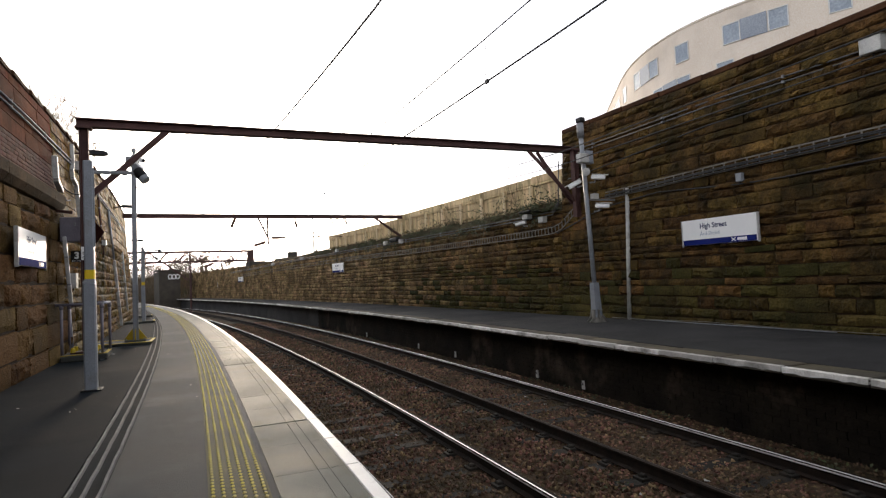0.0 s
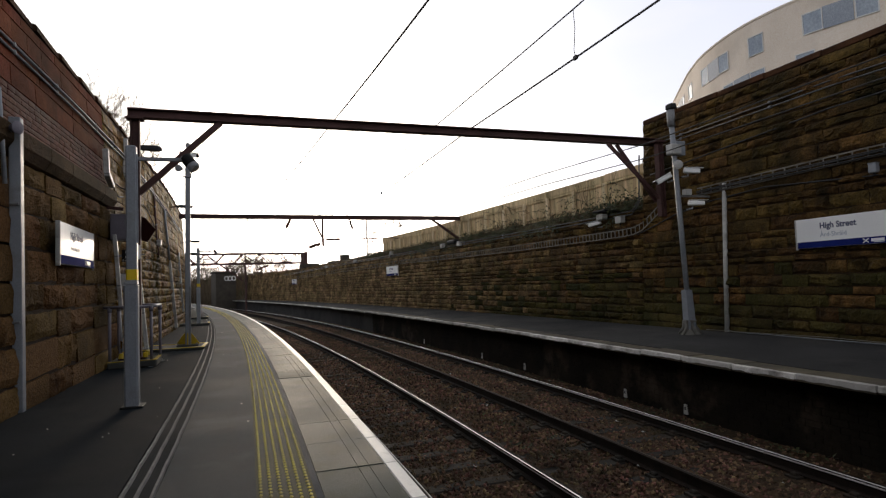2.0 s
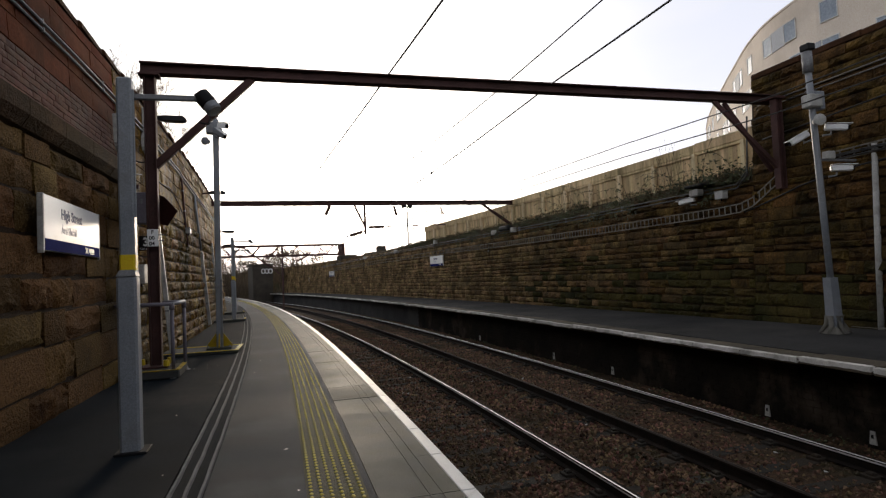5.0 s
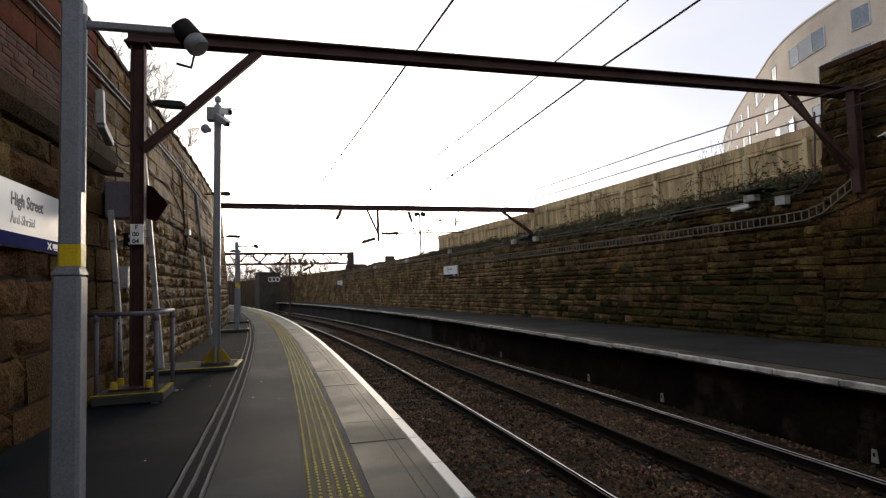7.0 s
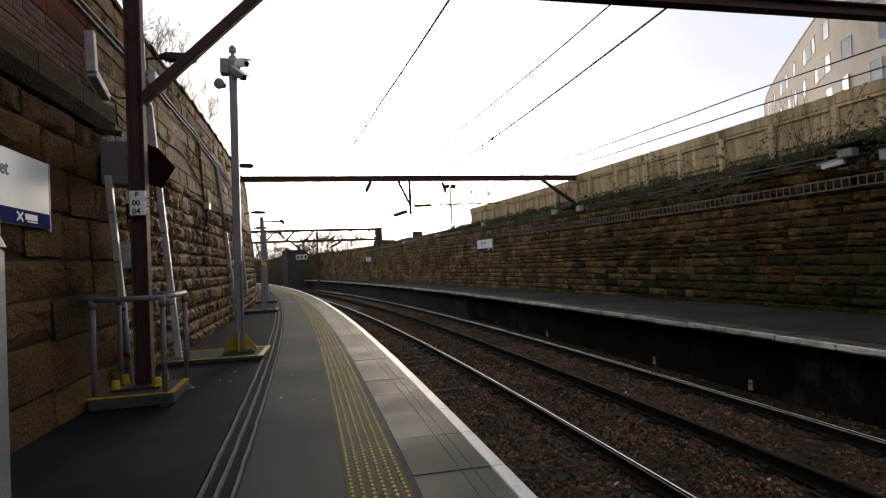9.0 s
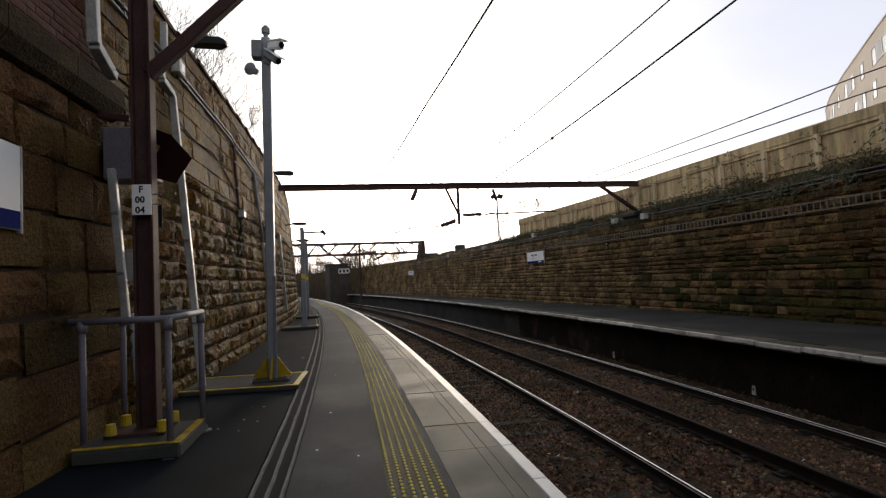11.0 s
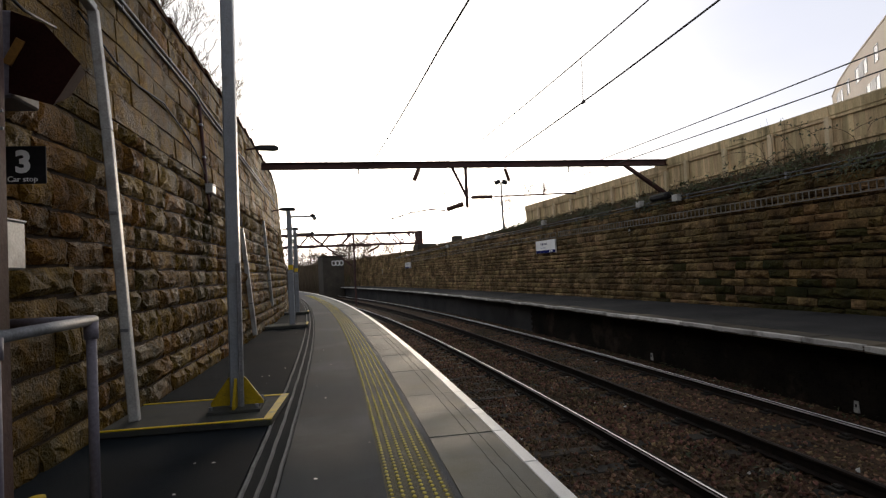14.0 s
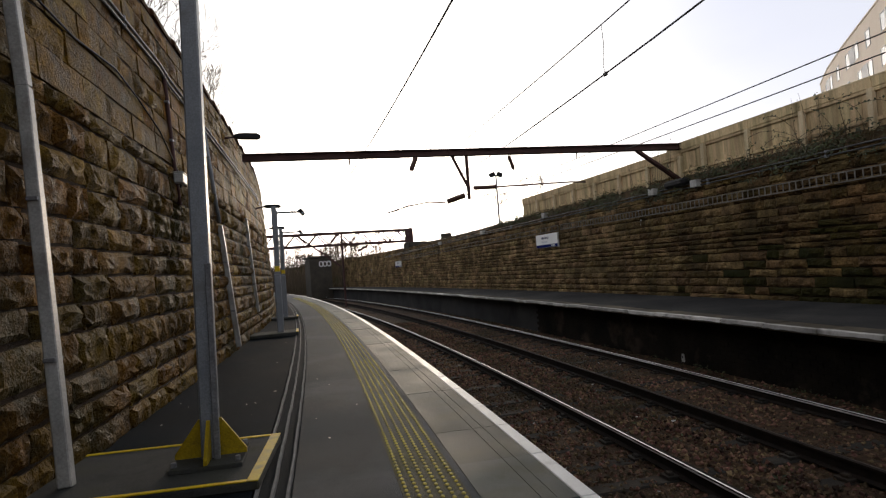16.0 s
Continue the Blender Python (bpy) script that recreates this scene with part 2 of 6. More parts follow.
M_COPESTONE = surface("worn_tan_coping_stone", (0.055, 0.048, 0.036), (0.17, 0.145, 0.105), 0.75, 0.8, 90, 0.3, stain=(0.05, 0.05, 0.048), stain_scale=0.7, stain_amount=0.6, vary=0.25, spec=0.15)
M_BALLAST = surface("ballast", (0.028, 0.017, 0.010), (0.128, 0.077, 0.045), 0.95, 9, 34, 1.0, deep=0.05, stain=(0.036, 0.032, 0.018), stain_scale=0.5, stain_amount=0.5, spec=0.15)
M_STONE = surface("ballast_stone", (0.055, 0.033, 0.020), (0.245, 0.150, 0.090), 0.92, 1.4, 60, 0.4, vary=0.85, island=True, spec=0.25, stain=(0.052, 0.046, 0.026), stain_scale=0.5, stain_amount=0.5)
M_SLEEPER = surface("sleeper_concrete", (0.018, 0.017, 0.015), (0.046, 0.042, 0.036), 0.9, 4, 70, 0.4, stain=(0.045, 0.032, 0.022), stain_scale=2, vary=0.2, spec=0.15)
M_RAILTOP = surface("polished_rail_head", (0.70, 0.70, 0.70), (0.88, 0.88, 0.88), 0.55, 12, 120, 0.02, metal=1.0, rough_vary=0.06)
# dark copy of the rail head, for a rail that mirrors no sky
M_RAILUNLIT = surface("unlit_rail_head", (0.07, 0.05, 0.04), (0.14, 0.105, 0.085), 0.6, 8, 90, 0.1, metal=0.3)
M_RAILSIDE = surface("rusty_rail_web", (0.008, 0.006, 0.005), (0.024, 0.016, 0.012), 0.85, 6, 80, 0.3, spec=0.15)
M_ROCK = surface("rock_faced_sandstone", (0.040, 0.0215, 0.003), (0.255, 0.138, 0.019), 0.68, 4.5, 34, 1.0, rough_vary=0.3, deep=0.05, stain=(0.030, 0.027, 0.005), stain_scale=0.8, stain_amount=0.7, vary=0.32, spec=0.14, grain=0.6)
M_ROCKJ = surface("rock_faced_sandstone_rest", (0.040, 0.0215, 0.003), (0.255, 0.138, 0.019), 0.68, 4.5, 34, 1.0, rough_vary=0.3, deep=0.05, stain=(0.030, 0.027, 0.005), stain_scale=0.8, stain_amount=0.7, vary=0.32, spec=0.14, island=True, grain=0.6)
M_ASHLAR = surface("sooty_ashlar", (0.064, 0.036, 0.014), (0.270, 0.160, 0.062), 0.9, 2.2, 30, 1.0, deep=0.05, stain=(0.020, 0.013, 0.006), stain_scale=1.1, stain_amount=0.85, vary=0.35, spec=0.05, island=True, grain=0.6)
M_ASHLARP = surface("sooty_ashlar_block", (0.064, 0.036, 0.014), (0.270, 0.160, 0.062), 0.9, 2.2, 30, 1.0, deep=0.05, stain=(0.020, 0.013, 0.006), stain_scale=1.1, stain_amount=0.85, vary=0.35, spec=0.05, grain=0.6)
M_MOSS = surface("mossy_sandstone", (0.010, 0.009, 0.003), (0.105, 0.078, 0.022), 0.88, 0.9, 24, 0.9, deep=0.045, stain=(0.024, 0.030, 0.007), stain_scale=0.6, stain_amount=0.9, vary=0.3, spec=0.15, grain=0.6)
M_MOSSJ = surface("mossy_sandstone_rest", (0.010, 0.009, 0.003), (0.105, 0.078, 0.022), 0.88, 0.9, 24, 0.9, deep=0.045, stain=(0.024, 0.030, 0.007), stain_scale=0.6, stain_amount=0.9, vary=0.3, spec=0.15, island=True, grain=0.6)


def between(a, b, f):
    return tuple(x + (y - x) * f for x, y in zip(a, b))

# far wall: five mixes, dark to pale, that put distance haze into the stone colour
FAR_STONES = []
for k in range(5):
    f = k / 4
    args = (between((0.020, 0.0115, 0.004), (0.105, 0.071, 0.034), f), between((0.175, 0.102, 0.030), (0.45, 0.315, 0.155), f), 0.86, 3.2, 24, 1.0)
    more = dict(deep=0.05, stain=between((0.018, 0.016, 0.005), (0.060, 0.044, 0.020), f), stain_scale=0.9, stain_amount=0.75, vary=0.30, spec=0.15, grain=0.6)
    FAR_STONES.append((surface("distance_hazed_sandstone", *args, **more), surface("distance_hazed_sandstone_rest", *args, island=True, **more)))
M_BRICK = surface("dark_red_brick", (0.060, 0.022, 0.014), (0.135, 0.050, 0.030), 0.85, 1.5, 40, 0.5, vary=0.25, island=True, stain=(0.10, 0.075, 0.06), stain_scale=0.9, stain_amount=0.3)
M_REDSTONE = surface("red_dressed_sandstone", (0.075, 0.020, 0.010), (0.175, 0.052, 0.024), 0.9, 0.9, 26, 0.5, vary=0.16, island=True, stain=(0.028, 0.011, 0.006), stain_scale=0.5, spec=0.06)
M_MORTAR = surface("sooty_mortar", (0.016, 0.009, 0.005), (0.045, 0.026, 0.013), 0.95, 3, 60, 0.6, spec=0.2)
M_COPE = surface("weathered_cope_stone", (0.028, 0.014, 0.007), (0.090, 0.046, 0.022), 0.9, 1.5, 40, 0.6, stain=(0.02, 0.014, 0.009), stain_scale=0.8, vary=0.2, island=True, spec=0.08)
M_CORNICE = surface("dark_cornice_stone", (0.026, 0.016, 0.009), (0.095, 0.058, 0.030), 0.9, 1.8, 30, 0.8, deep=0.04, stain=(0.022, 0.016, 0.009), stain_scale=1.2, stain_amount=0.6, vary=0.2, spec=0.06, grain=0.5)
M_STEELPAINT = surface("red_brown_steel_paint", (0.046, 0.024, 0.023), (0.098, 0.050, 0.046), 0.7, 4, 60, 0.25, stain=(0.035, 0.018, 0.013), stain_scale=2, spec=0.18)
M_GREYPAINT = surface("grey_paint", (0.20, 0.22, 0.25), (0.29, 0.31, 0.34), 0.42, 3, 90, 0.08, stain=(0.17, 0.17, 0.17), stain_scale=3, stain_amount=0.3)
M_GALV = surface("galvanised_steel", (0.15, 0.155, 0.165), (0.26, 0.265, 0.28), 0.55, 10, 80, 0.1, metal=0.3)
M_TRAY = surface("tarnished_steel", (0.12, 0.108, 0.090), (0.25, 0.23, 0.195), 0.65, 7, 80, 0.1, stain=(0.07, 0.055, 0.04), stain_scale=2)
M_PIPE = surface("pale_conduit", (0.33, 0.33, 0.32), (0.50, 0.50, 0.48), 0.45, 4, 60, 0.08, stain=(0.2, 0.18, 0.16), stain_scale=3)
M_PIPEDARK = surface("dark_steel_pipe", (0.045, 0.045, 0.047), (0.11, 0.11, 0.115), 0.5, 7, 80, 0.1, stain=(0.05, 0.04, 0.03), stain_scale=2)
M_CABLE = surface("black_cable", (0.012, 0.012, 0.013), (0.03, 0.03, 0.032), 0.6, 6, 60, 0.05)
M_WIRE = surface("copper_wire_weathered", (0.018, 0.017, 0.017), (0.04, 0.038, 0.036), 0.6, 6, 60, 0.0)
M_CERAMIC = surface("brown_insulator", (0.05, 0.022, 0.016), (0.11, 0.05, 0.035), 0.25, 5, 60, 0.0)
M_SIGNWHITE = surface("sign_white_enamel", (0.84, 0.85, 0.86), (0.90, 0.91, 0.91), 0.22, 2, 60, 0.0, rough_vary=0.05)
M_SIGNBLUE = surface("sign_blue", (0.008, 0.016, 0.12), (0.014, 0.024, 0.16), 0.85, 2, 60, 0.0, spec=0.05, rough_vary=0.05)
M_SIGNTEXT = surface("sign_dark_blue_text", (0.02, 0.03, 0.09), (0.03, 0.04, 0.11), 0.4, 2, 60, 0.0)
M_SIGNGREY = surface("sign_grey_text", (0.28, 0.32, 0.40), (0.34, 0.38, 0.46), 0.4, 2, 60, 0.0)
M_CONCRETE = surface("plinth_concrete", (0.13, 0.125, 0.11), (0.22, 0.21, 0.185), 0.8, 3, 80, 0.3, stain=(0.08, 0.08, 0.055), stain_scale=2)
M_BLACK = surface("black_plastic", (0.008, 0.008, 0.009), (0.018, 0.018, 0.02), 0.6, 5, 60, 0.05, spec=0.2)
M_GLASS = surface("dark_lens", (0.01, 0.01, 0.012), (0.02, 0.02, 0.025), 0.08, 5, 60, 0.0, rough_vary=0.02)
M_FENCE = surface("weathered_timber", (0.42, 0.310, 0.170), (0.74, 0.580, 0.340), 0.85, 1.2, 30, 0.3, stain=(0.17, 0.14, 0.07), stain_scale=0.7, vary=0.2, stretch=(5, 5, 0.7), spec=0.2)
M_FENCEPOST = surface("pale_timber_post", (0.56, 0.455, 0.285), (0.80, 0.67, 0.44), 0.85, 1.2, 30, 0.3, stain=(0.38, 0.32, 0.18), stain_scale=0.9, vary=0.15, stretch=(5, 5, 0.7), spec=0.2)
M_SOIL = surface("bank_soil", (0.030, 0.020, 0.010), (0.110, 0.070, 0.034), 0.95, 1.6, 30, 0.9, stain=(0.036, 0.044, 0.013), stain_scale=0.7, stain_amount=0.55, spec=0.15)
M_LEAF = surface("ivy_leaf", (0.026, 0.038, 0.013), (0.080, 0.090, 0.030), 0.6, 2, 30, 0.1, vary=0.45, island=True)
M_TWIG = surface("bare_twig", (0.065, 0.045, 0.030), (0.16, 0.115, 0.075), 0.9, 3, 40, 0.2, spec=0.2)
M_SCRUB = surface("dead_scrub", (0.055, 0.040, 0.026), (0.15, 0.115, 0.070), 0.9, 1.5, 30, 0.2, vary=0.4, island=True)
M_RENDER = surface("cream_render", (0.72, 0.635, 0.54), (0.82, 0.735, 0.64), 0.85, 0.25, 12, 0.1, stain=(0.60, 0.53, 0.45), stain_scale=0.2, stain_amount=0.5)
M_PANEL = surface("grey_blue_panel", (0.26, 0.30, 0.36), (0.34, 0.38, 0.44), 0.6, 0.4, 12, 0.0)
M_PANE = surface("window_pane", (0.20, 0.25, 0.31), (0.36, 0.42, 0.50), 0.22, 0.3, 6, 0.0, rough_vary=0.05, spec=0.5)
M_UPVC = surface("white_window_frame", (0.62, 0.62, 0.61), (0.74, 0.74, 0.73), 0.5, 2, 40, 0.0)
M_DARKCONC = surface("sooty_concrete", (0.026, 0.022, 0.017), (0.066, 0.056, 0.043), 0.9, 1.2, 30, 0.4)
M_LAVENDER = surface("lavender_grey_paint", (0.13, 0.12, 0.15), (0.19, 0.175, 0.21), 0.6, 2, 60, 0.05, stain=(0.10, 0.09, 0.10), stain_scale=2)
M_HOOD = surface("dark_red_sheet", (0.014, 0.005, 0.004), (0.028, 0.010, 0.008), 0.95, 3, 60, 0.1, spec=0.02)
M_PADTOP = surface("dark_pad_concrete", (0.035, 0.037, 0.036), (0.085, 0.087, 0.082), 0.85, 2, 90, 0.3, stain=(0.05, 0.052, 0.035), stain_scale=2, spec=0.15)
M_AMBER = surface("amber_display", (0.16, 0.075, 0.01), (0.24, 0.11, 0.014), 0.5, 4, 60, 0.0)

# ---- the large structure ----
U0, U1 = -9.0, 78.0
US = span(U0, U1, 0.75)
g = Geo()
g.add([(-1500, -1500, -1.6), (1500, -1500, -1.6), (1500, 1500, -1.6), (-1500, 1500, -1.6)], [(0, 1, 2, 3)])
ground = solid("ground", g, M_SOIL, "dark earth that reaches the horizon", "ground")
g = Geo().sweep([(-0.5, -1.6), (-0.5, -1.12), (0.2, -1.14), (2.9, -1.10), (3.0, -1.12), (5.6, -1.10), (6.4, -1.02), (6.4, -1.6)], span(-12, 150, 1.5))
trackbed = solid("trackbed", g, M_BALLAST, "brown stone ballast between the two platforms", "ballast")

# near platform: dark tarmac behind the drain, paler tarmac in front of it
def near_dark(u):
    return [(left_d(u) - 0.2, -1.2), (left_d(u) - 0.2, 0.0), (-1.86, 0.0), (-1.86, -1.2)]
platform_near = solid("platform", Geo().sweep(near_dark, US, True), M_TARMAC, "dark tarmac platform strip beside the sandstone wall", "platform")
g = Geo().sweep([(-1.62, -1.2), (-1.62, 0.0), (-0.597, 0.0), (-0.597, -1.2)], US, True)
walkway = solid("walkway", g, M_TARMAC2, "worn grey tarmac walkway along the platform", "platform")
g = Geo().sweep([(-1.855, -0.3), (-1.855, -0.012), (-1.625, -0.012), (-1.625, -0.3)], US, True)
drain = solid("drain_channel", g, M_TARMAC, "slotted drain channel with three pale metal ribs", "drain")
for dd in (-1.835, -1.74, -1.645):
    def rib(u, dd=dd):
        w = dd + 0.002 * math.sin(u * 5.3 + dd * 40) + 0.0015 * math.sin(u * 12.1 + dd * 70)
        return [(w - 0.013, -0.012), (w - 0.008, 0.008), (w + 0.008, 0.008), (w + 0.013, -0.012)]
    part("rib", Geo().sweep(rib, span(U0, 60, 0.11) + span(60.75, U1, 0.75), True), M_DRAIN, drain)
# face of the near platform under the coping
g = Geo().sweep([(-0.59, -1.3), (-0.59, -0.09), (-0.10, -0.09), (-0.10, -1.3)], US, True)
face_near = solid("platform_face", g, M_EDGEBRICK, "near-black brick face under the platform coping", "wall")

# opposite platform
def far_top(u):
    return [(5.975, -0.10), (5.975, -0.004), (right_d(u) + 0.3, -0.004), (right_d(u) + 0.3, -1.2), (5.9, -1.2), (5.9, -0.10)]
platform_far = solid("platform_opposite", Geo().sweep(far_top, US, True), M_TARMACFAR, "dark tarmac platform across the tracks", "platform")

# retaining walls: a mortar core, faced with stones further down
LW_TOP, HW_TOP, RW_TOP, CORNER = 5.0, 5.30, 3.06, 14.1
def wall_core(dfun, side, z0, z1, thick=0.7):
    return lambda u: [(dfun(u) + side * (BATTER * z0), z0), (dfun(u) + side * BATTER * z1, z1), (dfun(u) + side * (BATTER * z1 + thick), z1), (dfun(u) + side * (thick + 0.3), z0)]
wall_left = solid("wall_west", Geo().sweep(wall_core(left_d, -1, -0.2, LW_TOP), span(U0, 40, 0.75), True), M_MORTAR, "tall rock-faced sandstone retaining wall beside the platform", "wall")
wall_high = solid("wall_east", Geo().sweep(wall_core(right_d, 1, -0.2, HW_TOP), span(U0, CORNER, 0.75), True), M_MORTAR, "tall mossy sandstone retaining wall across the tracks", "wall")
wall_low = solid("wall_north", Geo().sweep(wall_core(right_d, 1, -0.2, RW_TOP), span(CORNER, U1, 0.75), True), M_MORTAR, "long low mossy sandstone retaining wall across the tracks", "wall")

# added wall behind the camera, never in view, blocks light from the rear
solid("wall_south", Geo().sweep([(-4.6, -1.6), (-4.6, 6.2), (10.6, 6.2), (10.6, -1.6)], (U0 - 0.9, U0 - 0.01), True), M_MORTAR, "plain unseen wall added to cut light from behind", "wall")

# copes
def cope(name, dfun, side, z, u0, u1, step, w=0.55, h=0.18, parent=None, over=0.06):
    for i, u in enumerate(span(u0, u1, step)[:-1]):
        a, b = u + 0.006, u + (u1 - u0) / max(1, round((u1 - u0) / step)) - 0.006
        q = dfun((a + b) / 2) + side * BATTER * z
        pr = [(q - side * over, z), (q - side * over, z + h - 0.03), (q - side * (over - 0.03), z + h), (q + side * w, z + h), (q + side * w, z)]
        part("cope_stone", Geo().sweep(pr if side > 0 else pr, (a, b), True), M_COPE, parent)
cope("cope", left_d, -1, LW_TOP, 8.5, 40, 1.1, parent=wall_left, over=0.03, h=0.10)
cope("cope", right_d, 1, HW_TOP, U0, CORNER, 1.2, parent=wall_high, h=0.12, over=0.03)

# land behind the walls
def bank_right(u):
    q = right_d(u)
    if u < CORNER:
        return [(q + 0.85, -1.6), (q + 0.85, 4.9), (q + 3.0, 4.9), (q + 8, 5.0), (q + 220, 5.0), (q + 220, -1.6)]
    return [(q + 0.5, -1.6), (q + 0.5, RW_TOP - 0.02), (q + 0.86, 3.40 - 0.012 * max(0, u - 36)), (q + 3, 3.45 - 0.012 * max(0, u - 36)), (q + 220, 3.5), (q + 220, -1.6)]
bank_e = solid("bank_east", Geo().sweep(bank_right, span(CORNER + 0.01, 150, 1.5), True), M_SOIL, "overgrown earth bank above the low wall", "bank")
solid("terrace_east", Geo().sweep(bank_right, span(-60, CORNER - 0.3, 3), True), M_SOIL, "level ground behind the tall wall", "ground")
def bank_left(u):
    q = left_d(min(u, 40))
    return [(q - 0.95, -1.6), (q - 0.95, LW_TOP - 0.15), (q - 150, LW_TOP), (q - 150, -1.6)]
solid("bank_west", Geo().sweep(bank_left, span(-60, 39.9, 3), True), M_SOIL, "level ground behind the platform wall", "ground")
def bank_left_far(u):
    k = min(1.0, (u - 40) / 10)
    return [(-2.2 - 2.0 * k, -1.6), (-3.2 - 2.5 * k, 0.6), (-6 - 2 * k, 3.6), (-120, 4.2), (-120, -1.6)]
solid("embankment_west", Geo().sweep(bank_left_far, span(40.2, 160, 2.0), True), M_SOIL, "scrubby embankment on the inside of the curve", "bank")
def bank_right_far(u):
    return [(6.0, -1.6), (7.2, -0.3), (11.0, 2.8), (16, 3.4), (160, 3.6), (160, -1.6)]
solid("embankment_east", Geo().sweep(bank_right_far, span(78.2, 170, 2.0), True), M_SOIL, "scrubby embankment beyond the platform end", "bank")

# ---- the tracks ----
RAIL_Z = -0.93
def track(name, d0, label):
    t = thing(name, at(20, d0 + 0.719, -1.1), label, "railway track")
    inv = t.matrix_basis.inverted()
    for dd in (d0, d0 + 1.438):
        web = Geo().sweep([(dd - 0.07, -1.085), (dd - 0.07, -1.075), (dd - 0.012, -1.06), (dd - 0.010, -0.972), (dd - 0.035, -0.962), (dd - 0.036, -0.934), (dd + 0.036, -0.934), (dd + 0.035, -0.962), (dd + 0.010, -0.972), (dd + 0.012, -1.06), (dd + 0.07, -1.075), (dd + 0.07, -1.085)], span(U0, 150, 1.0), True)
        web.v = [tuple(inv @ Vector(p)) for p in web.v]
        r = part("rail", web, M_RAILSIDE, t, "rust-brown steel rail")
        # the head is worn bright and sloping on its gauge side
        q = 1 if dd == d0 else -1
        pr = [(dd + q * 0.0375, -0.964), (dd + q * 0.037, -0.950), (dd + q * 0.026, RAIL_Z - 0.004), (dd + q * 0.014, RAIL_Z + 0.001), (dd + q * 0.010, -0.936), (dd + q * 0.030, -0.966)]
        top = Geo().sweep(pr if q < 0 else pr[::-1], span(U0, 150, 1.0), True)
        top.v = [tuple(inv @ Vector(p)) for p in top.v]
        # the rail at 3.653 has its lack of sky reflection put into the colour
        part("rail_head", top, M_RAILUNLIT if dd == 3.653 else M_RAILTOP, r, "worn running surface")
    sl = Geo().box((0, 0, 0), (2.5, 0.25, 0.16), 0.02)
    for x in (-0.719, 0.719):
        sl.box((x, 0, 0.095), (0.36, 0.17, 0.036), 0.004)
        for s in (-1, 1):
            sl.box((x + s * 0.11, 0, 0.115), (0.07, 0.09, 0.06), 0.012)
    me = sl.mesh("sleeper")
    rng = random.Random(4)
    for u in span(U0, 70, 0.68):
        o = part("sleeper", me, M_SLEEPER, t)
        o.matrix_basis = inv @ at(u + rng.uniform(-0.03, 0.03), d0 + 0.719, -1.188 + rng.uniform(-0.010, 0.008), rng.uniform(-0.8, 0.8))
    return t
track("railway_track", 0.739, "near railway track with rusty rails on concrete sleepers")
track("railway_track", 3.653, "far railway track with rusty rails on concrete sleepers")

# ---- overhead line ----
def portal(name, u, dl, dr, z, label, left_post=True, right_post=True, right_foot=2.8):
    t = thing(name, at(u, 0), label, "overhead line gantry")
    g = Geo()
    # an H-section beam: two flanges and a web
    g.box(((dl + dr) / 2, 0, z - 0.012), (dr - dl, 0.20, 0.024), 0.004)
    g.box(((dl + dr) / 2, 0, z - 0.168), (dr - dl, 0.20, 0.024), 0.004)
    g.box(((dl + dr) / 2, 0, z - 0.09), (dr - dl, 0.03, 0.132))
    part("beam", g, M_STEELPAINT, t)
    if left_post:
        g = Geo()
        x = dl + 0.13
        for s in (-1, 1):
            g.box((x + s * 0.072, 0, (z - 0.18) / 2 + 0.04), (0.020, 0.155, z - 0.26), 0.004)
        g.box((x, 0, (z - 0.18) / 2 + 0.04), (0.13, 0.020, z - 0.26))
        g.box((x, 0, z - 0.20), (0.30, 0.26, 0.03), 0.005)
        part("post", g, M_STEELPAINT, t)
        g = Geo().beam((x + 0.05, 0, 3.18), (x + 1.52, 0, z - 0.17), 0.11, 0.11, (0, 1, 0), 0.01)
        part("brace", g, M_STEELPAINT, t)
    if right_post:
        g = Geo()
        x = dr - 0.13
        for s in (-1, 1):
            g.box((x + s * 0.08, 0, (z - 0.18 + right_foot) / 2), (0.022, 0.20, z - 0.18 - right_foot), 0.004)
        g.box((x, 0, (z - 0.18 + right_foot) / 2), (0.14, 0.022, z - 0.18 - right_foot))
        part("post", g, M_STEELPAINT, t)
        g = Geo()
        for s in (-0.10, 0.10):
            g.beam((dr - 0.15, s, 3.0 if right_foot < 2.9 else right_foot), (dr - 1.45, s * 0.4, z - 0.18), 0.09, 0.05, (0, 1, 0), 0.006)
        part("brace", g, M_STEELPAINT, t)
    return t

gantry1 = portal("overhead_gantry", 13.58, -3.03, 9.45, 4.79, "red-brown steel portal gantry standing over both tracks", right_post=False)
g = Geo()
for s in (-0.07, 0.07):
    g.box((8.95 + s, -0.30, 3.70), (0.022, 0.16, 1.90), 0.004)
g.box((8.95, -0.30, 3.70), (0.12, 0.022, 1.90))
g.box((8.95, -0.16, 4.64), (0.30, 0.5, 0.05), 0.005)
part("post", g, M_STEELPAINT, gantry1)
for s in (-0.10, 0.10):
    part("brace", Geo().beam((8.95, -0.2 + s, 3.15), (7.78 + s * 1.6, s * 0.4, 4.60), 0.09, 0.06, (0, 1, 0), 0.006), M_STEELPAINT, gantry1)
gantry2 = portal("overhead_gantry", 27.0, -2.85, 9.42, 4.40, "red-brown steel portal gantry with hanging insulators", left_post=False, right_post=False)
for s in (-0.08, 0.08):
    part("brace", Geo().beam((9.3, s, 3.35), (8.0, s * 0.5, 4.23), 0.08, 0.05, (0, 1, 0), 0.006), M_STEELPAINT, gantry2)

